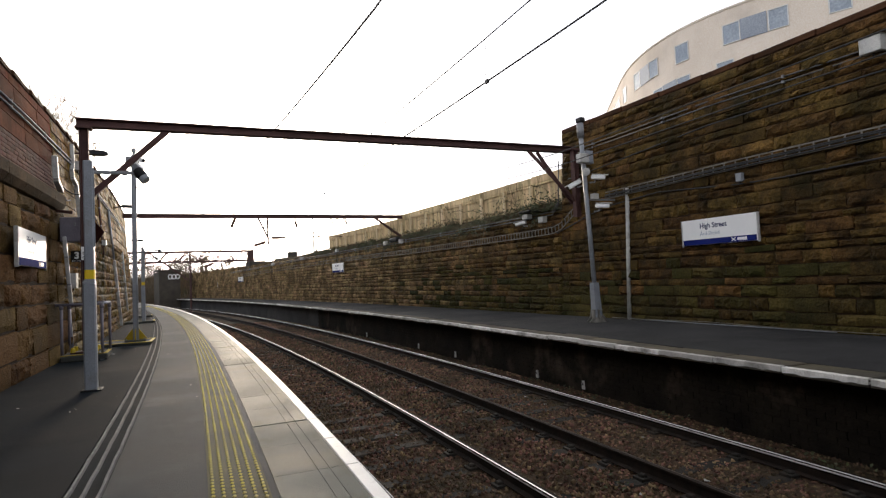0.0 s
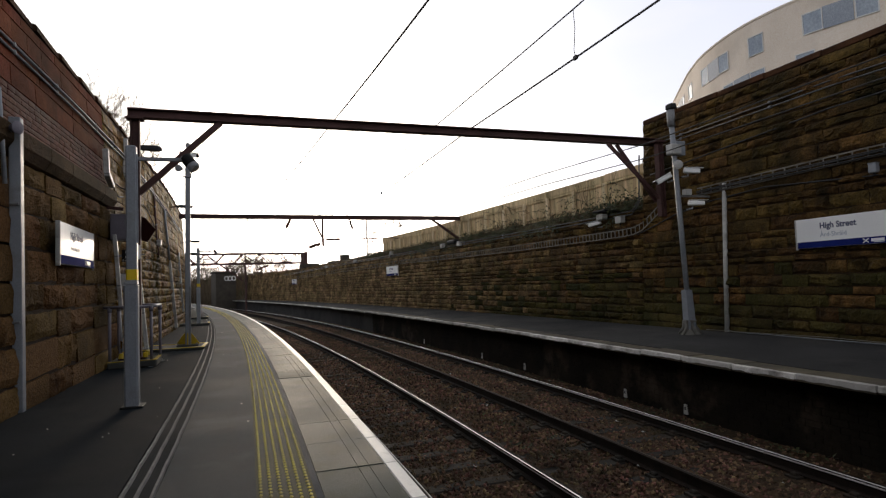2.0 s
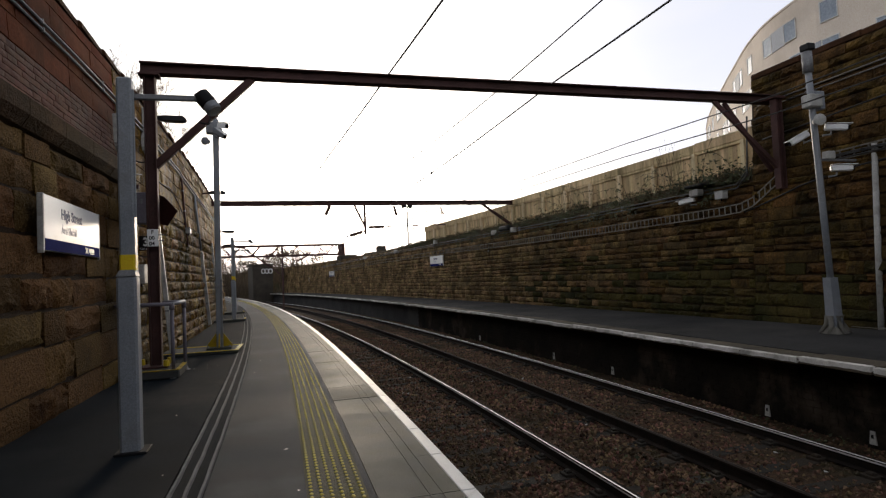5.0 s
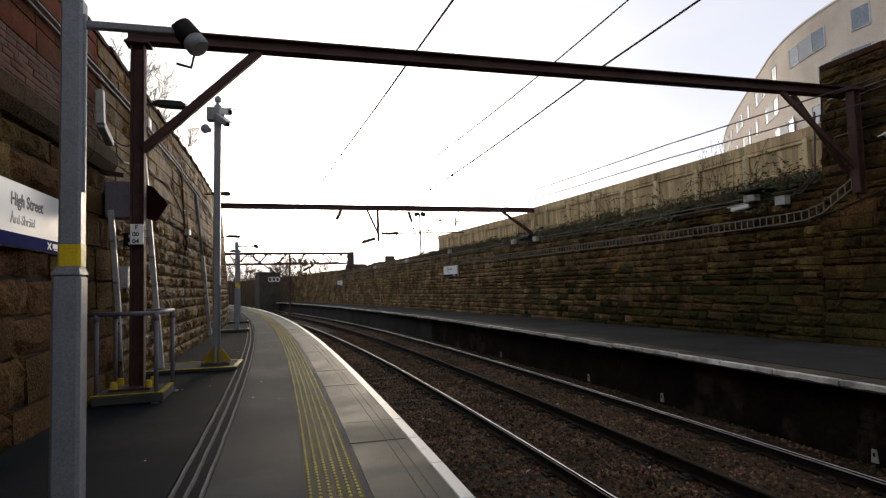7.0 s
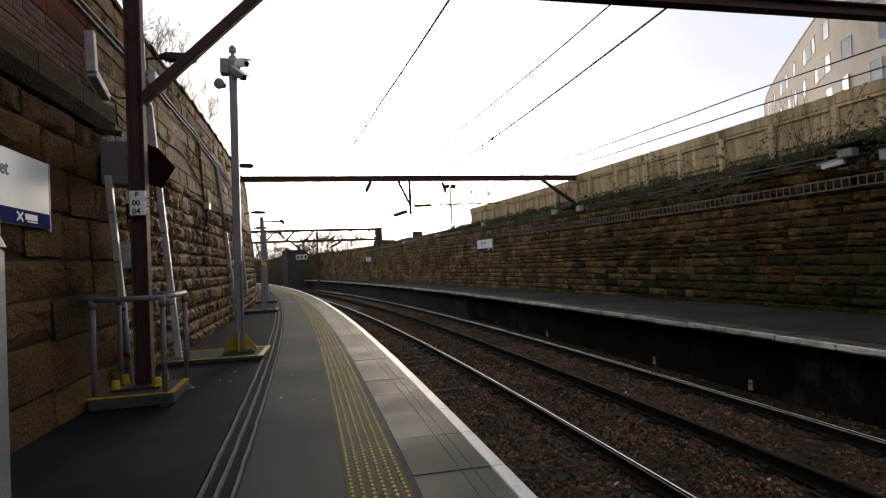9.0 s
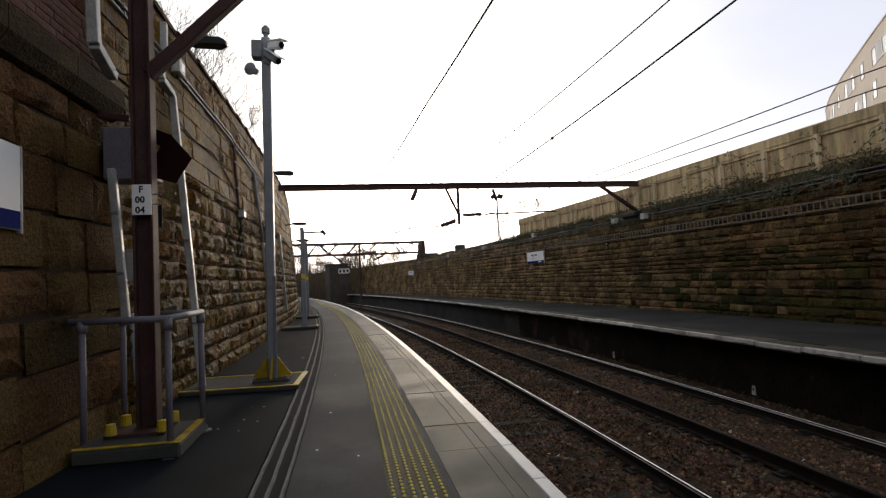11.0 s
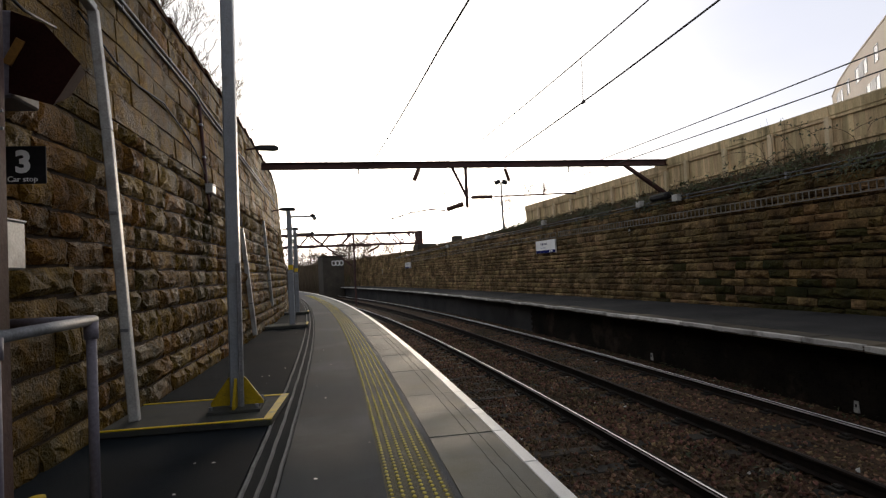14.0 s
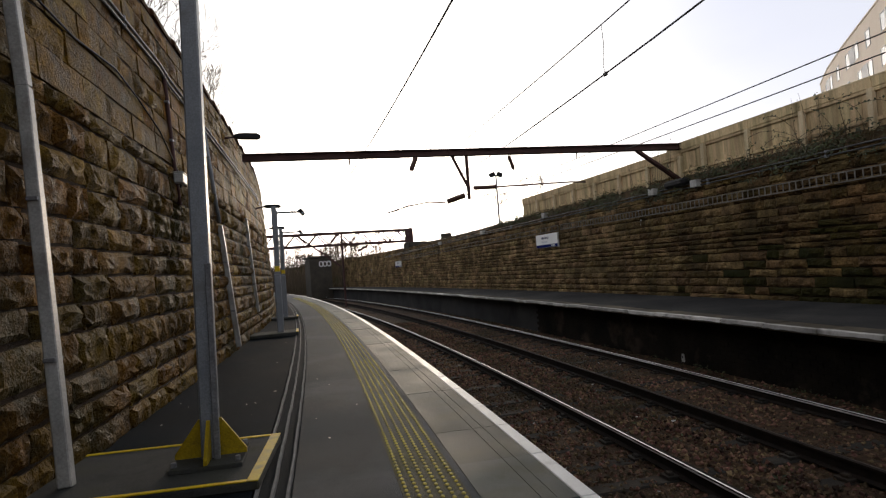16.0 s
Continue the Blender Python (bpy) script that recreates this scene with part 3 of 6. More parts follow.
def insulator(parent, a, b, r=0.06, n=7):
    r *= 1.35
    n = n + 4
    a, b = Vector(a), Vector(b)
    part("rod", Geo().tube([a, b], 0.014, 6), M_STEELPAINT, parent)
    path, rs = [], []
    for i in range(n):
        for k, q in ((0.0, 0.58), (0.25, 1.0), (0.5, 1.0), (0.7, 0.58)):
            path.append(a.lerp(b, 0.12 + 0.76 * (i + k) / n))
            rs.append(r * q)
    part("insulator", Geo().tube(path, rs, 10), M_CERAMIC, parent, "ribbed brown ceramic insulator", True)

def dropper_frame(t, z):
    # hanging bracket between the two tracks
    g = Geo().beam((2.86, 0, z), (2.86, 0, z - 1.36), 0.08, 0.08, (0, 1, 0), 0.006)
    part("hanger", g, M_STEELPAINT, t)
    part("hanger_brace", Geo().beam((2.40, 0, z - 0.05), (2.86, 0, z - 1.05), 0.07, 0.07, (0, 1, 0), 0.005), M_STEELPAINT, t)
    insulator(t, (2.9, 0, z - 1.06), (3.75, 0, z - 1.05), 0.055, 8)
    insulator(t, (2.82, 0, z - 1.22), (2.15, 0, z - 1.42), 0.065, 7)
    part("registration_arm", Geo().tube([(3.7, 0, z - 1.05), (5.9, 0, z - 1.0), (6.3, 0, z - 1.02)], 0.024, 6), M_STEELPAINT, t)
    part("registration_arm", Geo().tube([(2.2, 0, z - 1.42), (1.75, 0, z - 1.38), (1.2, 0, z - 1.46), (0.6, 0, z - 1.62)], 0.022, 6), M_STEELPAINT, t)
    for x in (-0.25, 6.1):
        part("clamp", Geo().tube([(x, 0, z - 0.15), (x, 0, z - 0.35)], 0.02, 6), M_STEELPAINT, t)
    insulator(t, (1.5, 0, z - 0.16), (1.25, -0.3, z - 0.62), 0.05, 6)
    insulator(t, (4.05, 0, z - 0.16), (4.2, 0, z - 0.66), 0.055, 7)
dropper_frame(gantry2, 4.40)

# far lattice gantry
def lattice(u, dl, dr, z0, z1):
    t = thing("lattice_gantry", at(u, 0), "distant lattice steel gantry across the tracks", "overhead line gantry")
    for y in (-0.6, 0.6):
        for z in (z0, z1):
            part("chord", Geo().beam((dl, y, z), (dr, y, z), 0.13, 0.13), M_STEELPAINT, t)
        n = 14
        for i in range(n):
            a, b = dl + (dr - dl) * i / n, dl + (dr - dl) * (i + 1) / n
            part("lattice_bar", Geo().beam((a, y, z0 if i % 2 == 0 else z1), (b, y, z1 if i % 2 == 0 else z0), 0.085, 0.085), M_STEELPAINT, t)
    g = Geo().box((dr, 0, (z1 + 2.7) / 2 + 0.05), (0.3, 1.3, z1 - 2.7 + 0.1), 0.03)
    part("end_post", g, M_STEELPAINT, t)
    part("mast", Geo().beam((dl + (dr - dl) * 0.52, 0, -1.1), (dl + (dr - dl) * 0.52, 0, z1), 0.13, 0.13), M_STEELPAINT, t)
    part("pier", Geo().box((dr + 0.45, 0, 2.5), (1.5, 1.6, 1.9), 0.06), M_DARKCONC, t, "dark masonry pier")
    part("knee_brace", Geo().beam((dl + (dr - dl) * 0.50, 0, 2.0), (dl + (dr - dl) * 0.22, 0, z1), 0.12, 0.12), M_STEELPAINT, t)
    insulator(t, (5.2, 0, z0 - 0.1), (4.1, 0, z0 - 0.6), 0.09, 6)
lattice(56.0, -2.6, 8.35, 3.55, 4.42)

# wires
def wire(name, pts, r, label):
    g, path = Geo(), []
    for (u0, d0, z0), (u1, d1, z1) in zip(pts, pts[1:]):
        for k in range(8):
            f = k / 8
            path.append(P(u0 + (u1 - u0) * f, d0 + (d1 - d0) * f, z0 + (z1 - z0) * f))
    path.append(P(*pts[-1]))
    g.tube(path, r, 6)
    return tagged(part(name, g, M_WIRE), label, "overhead wire", "overhead wires")
wire("contact_wire", [(-9, 1.5, 4.70), (7, 1.17, 4.74), (13.5, 0.84, 4.776), (19, 0.50, 4.63), (27, 0.17, 4.416), (36, 0.1, 4.5), (56, 0.5, 4.5)], 0.015, "dark overhead contact wire above the near track")
wire("catenary_wire", [(-9, 3.95, 5.70), (8, 3.95, 5.56), (17, 3.95, 5.45), (28, 3.95, 5.44), (42, 3.9, 5.3), (56, 3.9, 5.0)], 0.012, "thin overhead catenary wire above the far track")
wire("contact_wire", [(-9, 3.95, 4.74), (6.5, 3.95, 4.755), (13.5, 3.95, 4.776), (20, 3.95, 4.58), (27, 3.95, 4.416), (42, 3.9, 4.4), (56, 3.9, 4.45)], 0.015, "dark overhead contact wire above the far track")
wire("feeder_wire", [(-9, 7.5, 4.4), (12, 7.5, 4.22), (16.5, 7.5, 4.38), (25, 7.5, 4.5), (35, 7.5, 4.6), (56, 7.5, 4.5)], 0.012, "thin feeder wire strung along the far wall")
wire("feeder_wire", [(-9, 7.5, 4.1), (12, 7.5, 3.9), (16.5, 7.5, 4.06), (25, 7.5, 4.2), (35, 7.5, 4.35), (56, 7.5, 4.3)], 0.012, "thin feeder wire strung along the far wall")
for u, in ((9.2,), (21.5,), (34.0,)):
    zc = 4.763 if u < 14 else 4.54 if u < 25 else 4.41
    zt = 5.55 if u < 14 else 5.445 if u < 25 else 5.38
    q = thing("dropper", at(u, 3.95, zc), "thin looped dropper hanging between two wires", "dropper", "overhead wires")
    part("strand", Geo().tube([(0, 0, zt - zc), (0.015, 0, (zt - zc) * 0.6), (-0.02, 0, 0.12), (0, 0, 0)], 0.006, 5), M_WIRE, q)
    part("clip", Geo().box((0, 0, 0), (0.05, 0.10, 0.07), 0.01), M_WIRE, q)

# ---- writing ----
def lettering(text, size, bold=0.0):
    cu = bpy.data.curves.new("lettering", "FONT")
    cu.body, cu.size, cu.align_x, cu.align_y = text, size, "LEFT", "BOTTOM_BASELINE"
    cu.extrude, cu.offset = 0.002, bold
    cu.resolution_u = 3
    ob = bpy.data.objects.new("lettering", cu)
    me = bpy.data.meshes.new_from_object(ob)
    bpy.data.objects.remove(ob)
    bpy.data.curves.remove(cu)
    return me

def write(text, size, where, turn, material, parent, bold=0.0, label=""):
    """Letters on a face: where is their left end, turn the rotation of the face."""
    me = lettering(text, size, bold)
    me.transform(Matrix.Translation(where) @ turn)
    me.materials.clear()
    return part("lettering", me, material, parent, label)

FACE_RIGHT = Matrix(((0, 0, 1, 0), (1, 0, 0, 0), (0, 1, 0, 0), (0, 0, 0, 1)))      # faces +x, reads along +y
FACE_LEFT = Matrix(((0, 0, -1, 0), (-1, 0, 0, 0), (0, 1, 0, 0), (0, 0, 0, 1)))     # faces -x, reads along -y
FACE_BACK = Matrix(((1, 0, 0, 0), (0, 0, -1, 0), (0, 1, 0, 0), (0, 0, 0, 1)))      # faces -y, reads along +x

def on_left(u, z, out=0.0):
    return at(u, left_d(u) - BATTER * z + out, z)

def on_right(u, z, out=0.0):
    return at(u, right_d(u) + BATTER * z - out, z)

# ---- station signs ----
def station_sign(m, w, h, side, label, group="station name signs"):
    """side 1: faces +x (left wall), -1: faces -x. Local y runs along the wall."""
    t = thing("station_sign", m, label, "sign", group)
    part("panel", Geo().box((0.0, 0, 0), (0.035, w, h), 0.006), M_SIGNWHITE, t, "white enamel panel")
    band = Geo().box((side * 0.0195, 0, -h / 2 + h * 0.115), (0.006, w - 0.03, h * 0.21), 0.001)
    part("band", band, M_SIGNBLUE, t, "dark blue band along the foot")
    for s in (-1, 1):
        part("end_bracket", Geo().box((-side * 0.01, s * (w / 2 + 0.015), -0.01), (0.06, 0.03, h + 0.03), 0.006), M_PIPE, t)
    rot = FACE_RIGHT if side > 0 else FACE_LEFT
    k = 1 if side > 0 else -1
    write("High Street", h * 0.27, (side * 0.018, k * (-w * 0.24), h * 0.14), rot, M_SIGNTEXT, t, 0.004, "dark blue station name")
    write("Àrd-Shràid", h * 0.21, (side * 0.018, k * (-w * 0.24), -h * 0.14), rot, M_SIGNGREY, t, 0.0, "grey second line of the name")
    # the operator's mark, as plain shapes
    g = Geo()
    for a in (-1, 1):
        g.beam((side * 0.024, k * w * 0.21 - 0.05, -h * 0.385 - a * 0.035), (side * 0.024, k * w * 0.21 + 0.05, -h * 0.385 + a * 0.035), 0.004, 0.018, (0, 0, 1))
    g.box((side * 0.024, k * (w * 0.21 + 0.20), -h * 0.375), (0.004, 0.22, 0.05), 0.0)
    g.box((side * 0.024, k * (w * 0.21 + 0.22), -h * 0.44), (0.004, 0.18, 0.012), 0.0)
    part("emblem", g, M_SIGNWHITE, t, "small white emblem")
    return t

station_sign(on_left(11.62, 2.045, 0.12), 2.0, 0.59, 1, "white station name sign with a blue band on the platform wall")
station_sign(on_right(8.85, 1.965, 0.13), 1.86, 0.55, -1, "white station name sign with a blue band on the tall wall")
station_sign(on_right(34.15, 2.06, 0.11), 2.0, 0.55, -1, "white station name sign with blue band, low far wall")
station_sign(on_right(58.0, 1.83, 0.11), 1.7, 0.48, -1, "far white station name sign on the long low wall")

# ---- posts on the near platform ----
def horn(parent, p, direction, r=0.11, length=0.22, material=None):
    a = Vector(p)
    d = Vector(direction).normalized()
    path = [a - d * length * 0.5, a - d * length * 0.2, a - d * length * 0.15, a + d * length * 0.2, a + d * length * 0.48, a + d * length * 0.5]
    return part("loudspeaker", Geo().tube(path, [r * 0.55, r * 0.55, r * 0.4, r * 0.72, r, r * 0.96], 16), material or M_GREYPAINT, parent, "grey horn loudspeaker", True)

def cctv(parent, p, direction, length=0.42, body=None):
    a = Vector(p)
    d = Vector(direction).normalized()
    c = part("camera_housing", Geo().beam(a, a + d * length, 0.11, 0.10, (0, 0, 1), 0.02), body or M_SIGNWHITE, parent, "white camera housing")
    part("hood", Geo().beam(a + d * 0.02 + Vector((0, 0, 0.065)), a + d * (length + 0.07) + Vector((0, 0, 0.065)), 0.13, 0.012, (0, 0, 1), 0.003), M_SIGNWHITE, c)
    part("lens", Geo().tube([a + d * (length - 0.01), a + d * (length + 0.012)], 0.04, 12), M_GLASS, c)
    part("bracket", Geo().tube([a + d * length * 0.3, a + d * length * 0.25 - Vector((0, 0, 0.12)), a - d * 0.04 - Vector((0, 0, 0.14))], 0.018, 8), M_GALV, parent)

def platform_post(u, d, label, drum=1.0, pad=True, z_top=3.06):
    t = thing("platform_post", at(u, d), label, "post", "grey platform posts")
    part("base_column", Geo().box((-0.01, 0, 0.71), (0.15, 0.15, 1.42), 0.018), M_GREYPAINT, t)
    g = Geo()
    g.add([(-0.085, -0.075, 1.42), (0.065, -0.075, 1.42), (0.065, 0.075, 1.42), (-0.085, 0.075, 1.42), (-0.06, -0.06, 1.47), (0.05, -0.06, 1.47), (0.05, 0.06, 1.47), (-0.06, 0.06, 1.47)],
          [(0, 1, 5, 4), (1, 2, 6, 5), (2, 3, 7, 6), (3, 0, 4, 7), (4, 5, 6, 7)])
    part("shoulder", g, M_GALV, t)
    part("shaft", Geo().box((0, 0, (1.44 + z_top) / 2), (0.115, 0.115, z_top - 1.44), 0.014), M_GREYPAINT, t)
    part("band", Geo().box((0, 0, 1.53), (0.119, 0.119, 0.15), 0.014), M_BANDYELLOW, t, "yellow warning band")
    part("conduit", Geo().tube([(0.062, -0.03, 1.9), (0.062, -0.03, z_top - 0.1)], 0.012, 6), M_GREYPAINT, t)
    part("foot_plate", Geo().box((0, 0, 0.01), (0.24, 0.24, 0.02), 0.004), M_BLACK, t)
    if drum:
        part("arm", Geo().box((0.32, 0, z_top - 0.15), (0.64, 0.045, 0.045), 0.006), M_GALV, t)
        # a short drum with a dark rear half, tilted down over the platform
        a, ax = Vector((0.58, 0.02, z_top - 0.10)), Vector((0.55, -0.30, -0.75)).normalized()
        part("loudspeaker", Geo().tube([a + ax * q * drum for q in (0.17, 0.18, 0.25, 0.27)], [q * drum for q in (0.07, 0.085, 0.088, 0.078)], 16), M_GREYPAINT, t, "grey drum loudspeaker", True)
        part("rear_cover", Geo().tube([a + ax * q * drum for q in (0.0, 0.02, 0.17, 0.185)], [q * drum for q in (0.06, 0.088, 0.092, 0.086)], 16), M_BLACK, t, "dark rear cover", True)
        part("grille", Geo().tube([a + ax * 0.268 * drum, a + ax * 0.278 * drum], 0.072 * drum, 16), M_PIPE, t)
        part("knuckle", Geo().box((0.57, 0, z_top - 0.14), (0.07, 0.06, 0.07), 0.01), M_GALV, t)
        part("cable", Geo().tube([(0.61, 0.05, z_top - 0.15), (0.66, 0.06, z_top - 0.24), (0.64, 0.03, z_top - 0.36), (0.56, 0, z_top - 0.35)], 0.009, 6), M_CABLE, t)
    if pad:
        part("pad", Geo().box((-0.15, 0, 0.04), (1.05, 0.8, 0.08), 0.012), M_PADTOP, t, "low concrete pad")
        part("pad_line", Geo().box((0.355, 0, 0.085), (0.05, 0.8, 0.012), 0.002), M_YELLOW, t)
    return t

platform_post(9.03, -2.30, "grey square post with a yellow band and loudspeaker arm", 0.78, pad=False)
platform_post(26.1, -2.16, "grey square post with a yellow band on a concrete pad", 0.6, z_top=2.98)
platform_post(31.8, -2.12, "grey square post with a yellow band further along the wall", 0.6, z_top=2.95)

# camera mast on its pad
def camera_mast(u, d):
    t = thing("camera_mast", at(u, d) @ Matrix.Rotation(radians(0.6), 4, "Y"), "slim grey camera mast with yellow gussets at its foot", "mast")
    part("shaft", Geo().box((0, 0, 2.36), (0.115, 0.115, 4.56), 0.012), M_GREYPAINT, t)
    part("cable_duct", Geo().box((0.05, -0.07, 0.75), (0.04, 0.03, 1.34), 0.004), M_GALV, t)
    for a in range(4):
        m = Matrix.Rotation(a * math.pi / 2 + 0.0, 4, "Z")
        pr = [(0.055, 0.0), (0.235, 0.0), (0.235, 0.03), (0.075, 0.255), (0.055, 0.255)]
        vs = [m @ Vector((x, y, z + 0.095)) for y in (-0.012, 0.012) for x, z in pr]
        n = len(pr)
        # gussets take the darkened yellow, which carries their shade
        part("gusset", Geo().add(vs, [tuple(range(n)), tuple(range(2 * n - 1, n - 1, -1))] + [(i, i + n, (i + 1) % n + n, (i + 1) % n) for i in range(n)]), M_YELLOWDIM, t, "yellow painted steel gusset")
    part("base_plate", Geo().box((0, 0, 0.075), (0.46, 0.46, 0.03), 0.004), M_PADTOP, t, "dark base plate")
    for x in (-0.2, 0.2):
        for y in (-0.2, 0.2):
            part("bolt", Geo().tube([(x, y, 0.1), (x, y, 0.13)], 0.018, 6), M_GALV, t)
    part("junction_box", Geo().box((-0.11, -0.02, 4.46), (0.14, 0.18, 0.24), 0.015), M_GALV, t)
    cctv(t, (0.06, -0.05, 4.51), (0.75, -0.9, -0.25), 0.26, M_SIGNWHITE)
    cctv(t, (0.02, -0.08, 4.40), (0.75, -0.75, -0.75), 0.28, M_GREYPAINT)
    horn(t, (-0.17, -0.05, 4.18), (-0.35, -1, -0.1), 0.085, 0.16)
    part("finial", Geo().tube([(0, 0, 4.620), (0, 0, 4.700), (0, 0, 4.705), (0, 0, 4.780), (0, 0, 4.785), (0, 0, 4.810)], [0.03, 0.03, 0.055, 0.055, 0.03, 0.03], 10), M_GALV, t)
    return t
camera_mast(16.27, -2.19)
pad = thing("concrete_pad", at(16.28, -2.50, 0, -3.5), "low concrete pad with worn yellow edging on the platform", "plinth")
g = Geo().box((0, 0, 0.03), (1.42, 1.08, 0.06), 0.012)
part("slab", g, M_PADTOP, pad)
part("edge_line", Geo().box((0.672, 0, 0.063), (0.07, 1.08, 0.008), 0.001), M_YELLOW, pad)
for s in (-1, 1):
    part("edge_line", Geo().box((-0.037, s * 0.52, 0.063), (1.345, 0.035, 0.008), 0.001), M_BANDYELLOW, pad)

# plinth, yellow bolts and guard rail round the gantry's foot
pl = thing("gantry_plinth", at(13.42, -2.90), "mossy concrete plinth with yellow edges round the gantry foot", "plinth")
part("block", Geo().box((0, 0, 0.06), (0.78, 0.82, 0.12), 0.02), M_PADTOP, pl)
part("edge_line", Geo().box((0, -0.375, 0.124), (0.78, 0.06, 0.008), 0.001), M_YELLOWDIM, pl)
part("edge_line", Geo().box((0.36, 0.03, 0.124), (0.06, 0.74, 0.008), 0.001), M_YELLOWDIM, pl)
part("foot_plate", Geo().box((-0.04, 0.10, 0.135), (0.46, 0.40, 0.03), 0.004), M_STEELPAINT, pl)
for x in (-0.22, 0.17):
    for y in (-0.08, 0.26):
        part("bolt_cap", Geo().tube([(x, y, 0.15), (x, y, 0.20), (x, y, 0.235), (x, y, 0.24)], [0.045, 0.042, 0.038, 0.02], 10), M_YELLOW, pl, "yellow plastic bolt cap")

gr = thing("guard_rail", at(13.08, -2.6), "grey tubular guard rail with swivel feet round the gantry", "railing")
posts = [(0, 0), (-0.69, 0.18), (0.06, 0.80), (-0.68, 1.02)]
for x, y in posts:
    q = part("post", Geo().tube([(x, y, 0.0), (x, y, 1.05)], 0.026, 12), M_LAVENDER, gr, "", True)
    part("foot", Geo().tube([(x, y, 0.0), (x, y, 0.012), (x, y, 0.013), (x, y, 0.05)], [0.075, 0.075, 0.038, 0.038], 12), M_GALV, q)
    part("collar", Geo().tube([(x, y, 0.98), (x, y, 1.07)], 0.036, 12), M_LAVENDER, q, "", True)
part("top_rail", Geo().tube([(-0.83, 0.21, 1.07), (0.0, 0, 1.07)], 0.027, 12), M_LAVENDER, gr, "", True)
part("top_rail", Geo().tube([(0, 0, 1.07), (0.06, 0.84, 1.08)], 0.027, 12), M_GALV, gr, "bright galvanised rail", True)
part("top_rail", Geo().tube([(0.06, 0.82, 1.08), (-0.40, 0.92, 1.08)], 0.027, 12), M_LAVENDER, gr, "", True)

# plates and signs at the gantry
pt = thing("structure_plate", at(13.58, -2.895, 2.07) @ Matrix.Translation((0, -0.10, 0)), "small white structure plate on the gantry post", "sign")
part("plate", Geo().box((0, 0, 0), (0.155, 0.006, 0.26), 0.001), M_SIGNWHITE, pt)
for i, s in enumerate(("F", "00", "04")):
    write(s, 0.078, (-0.022 if i == 0 else -0.052, -0.0045, 0.062 - i * 0.088), FACE_BACK, M_BLACK, pt, 0.002)
for z in (0.045, -0.04):
    part("strap", Geo().box((0.03, 0.012, z), (0.24, 0.012, 0.014), 0.002), M_GALV, pt)

cs = thing("car_stop_sign", on_left(14.62, 2.07, 0.26), "black car stop sign with a white number three", "sign")
part("plate", Geo().box((0, 0, 0), (0.245, 0.012, 0.245), 0.003), M_BLACK, cs)
write("3", 0.195, (-0.060, -0.008, -0.045), FACE_BACK, M_SIGNWHITE, cs, 0.008)
write("Car stop", 0.05, (-0.105, -0.008, -0.108), FACE_BACK, M_SIGNWHITE, cs)
part("bracket", Geo().box((-0.14, 0.03, 0), (0.26, 0.03, 0.05), 0.004), M_GALV, cs)

mo = thing("platform_monitor", at(14.05, -3.09, 2.70), "grey platform monitor box with a dark red hood", "monitor")
part("body", Geo().box((-0.10, 0.16, -0.10), (0.44, 0.30, 0.50), 0.012), M_LAVENDER, mo, "lavender-grey back of the monitor")
pr = [(0.12, 0.14), (0.29, 0.07), (0.475, -0.16), (0.325, -0.40), (0.10, -0.33)]
n = len(pr)
vs = [Vector((x, 0.0, z)) for x, z in pr] + [Vector((0.12 + (x - 0.12) * 0.62, 0.42, (z - 0.06) * 0.62 + 0.06)) for x, z in pr]
part("hood", Geo().add(vs, [tuple(range(n)), tuple(range(2 * n - 1, n - 1, -1))] + [(i, i + n, (i + 1) % n + n, (i + 1) % n) for i in range(n)]), M_HOOD, mo, "dark red sheet metal hood")
part("display", Geo().box((0, 0, 0), (0.05, 0.012, 0.16), 0.002, Matrix.Translation((0.135, -0.008, -0.10)) @ Matrix.Rotation(radians(28), 4, "Y")), M_AMBER, mo, "dull amber display strip")
part("bracket", Geo().beam((-0.10, 0.1, 0.25), (-0.45, 0.1, 0.30), 0.06, 0.06, (0, 0, 1), 0.006), M_STEELPAINT, mo)
part("latch", Geo().box((-0.05, -0.035, 0.0), (0.03, 0.02, 0.08), 0.004), M_GALV, mo)

# ---- conduits and boxes on the platform wall ----
def left_pipe(name, pts, r, material, label, category="conduit", square=False):
    """pts: (u, z, out) along the wall."""
    path = [on_left(u, z, o).translation for u, z, o in pts]
    t = thing(name, Matrix.Translation(path[0]), label, category, "conduits on the platform wall")
    loc = [p - path[0] for p in path]
    if square:
        for a, b in zip(loc, loc[1:]):
            part("duct", Geo().beam(a, b, r * 2, r * 2, (1, 0, 0), 0.008), material, t)
    else:
        part("tube", Geo().tube(loc, r, 8), material, t, "", True)
    k = 0
    for a, b in zip(loc, loc[1:]):
        for f in ([0.3, 0.7] if (b - a).length > 1.2 else []):
            q = a.lerp(b, f)
            part("clip", Geo().box(q, (0.03 + r, r * 3.2, 0.03) if abs((b - a).normalized().z) > 0.6 else (0.03 + r, 0.03, r * 3.4), 0.004), M_GALV, t)
    return t

left_pipe("conduit", [(16.36, 4.85, 0.07), (16.26, 4.4, 0.07), (16.06, 4.16, 0.07), (16.05, 3.99, 0.07), (16.43, 3.90, 0.08), (16.45, 2.74, 0.10), (16.10, 0.06, 0.23)], 0.042, M_PIPE, "pale square conduit running down the wall with an offset bend", square=True)
left_pipe("conduit", [(14.06, 4.10, 0.10), (14.02, 3.62, 0.10), (14.40, 3.44, 0.10)], 0.05, M_PIPE, "short pale cranked conduit above the cornice", square=True)
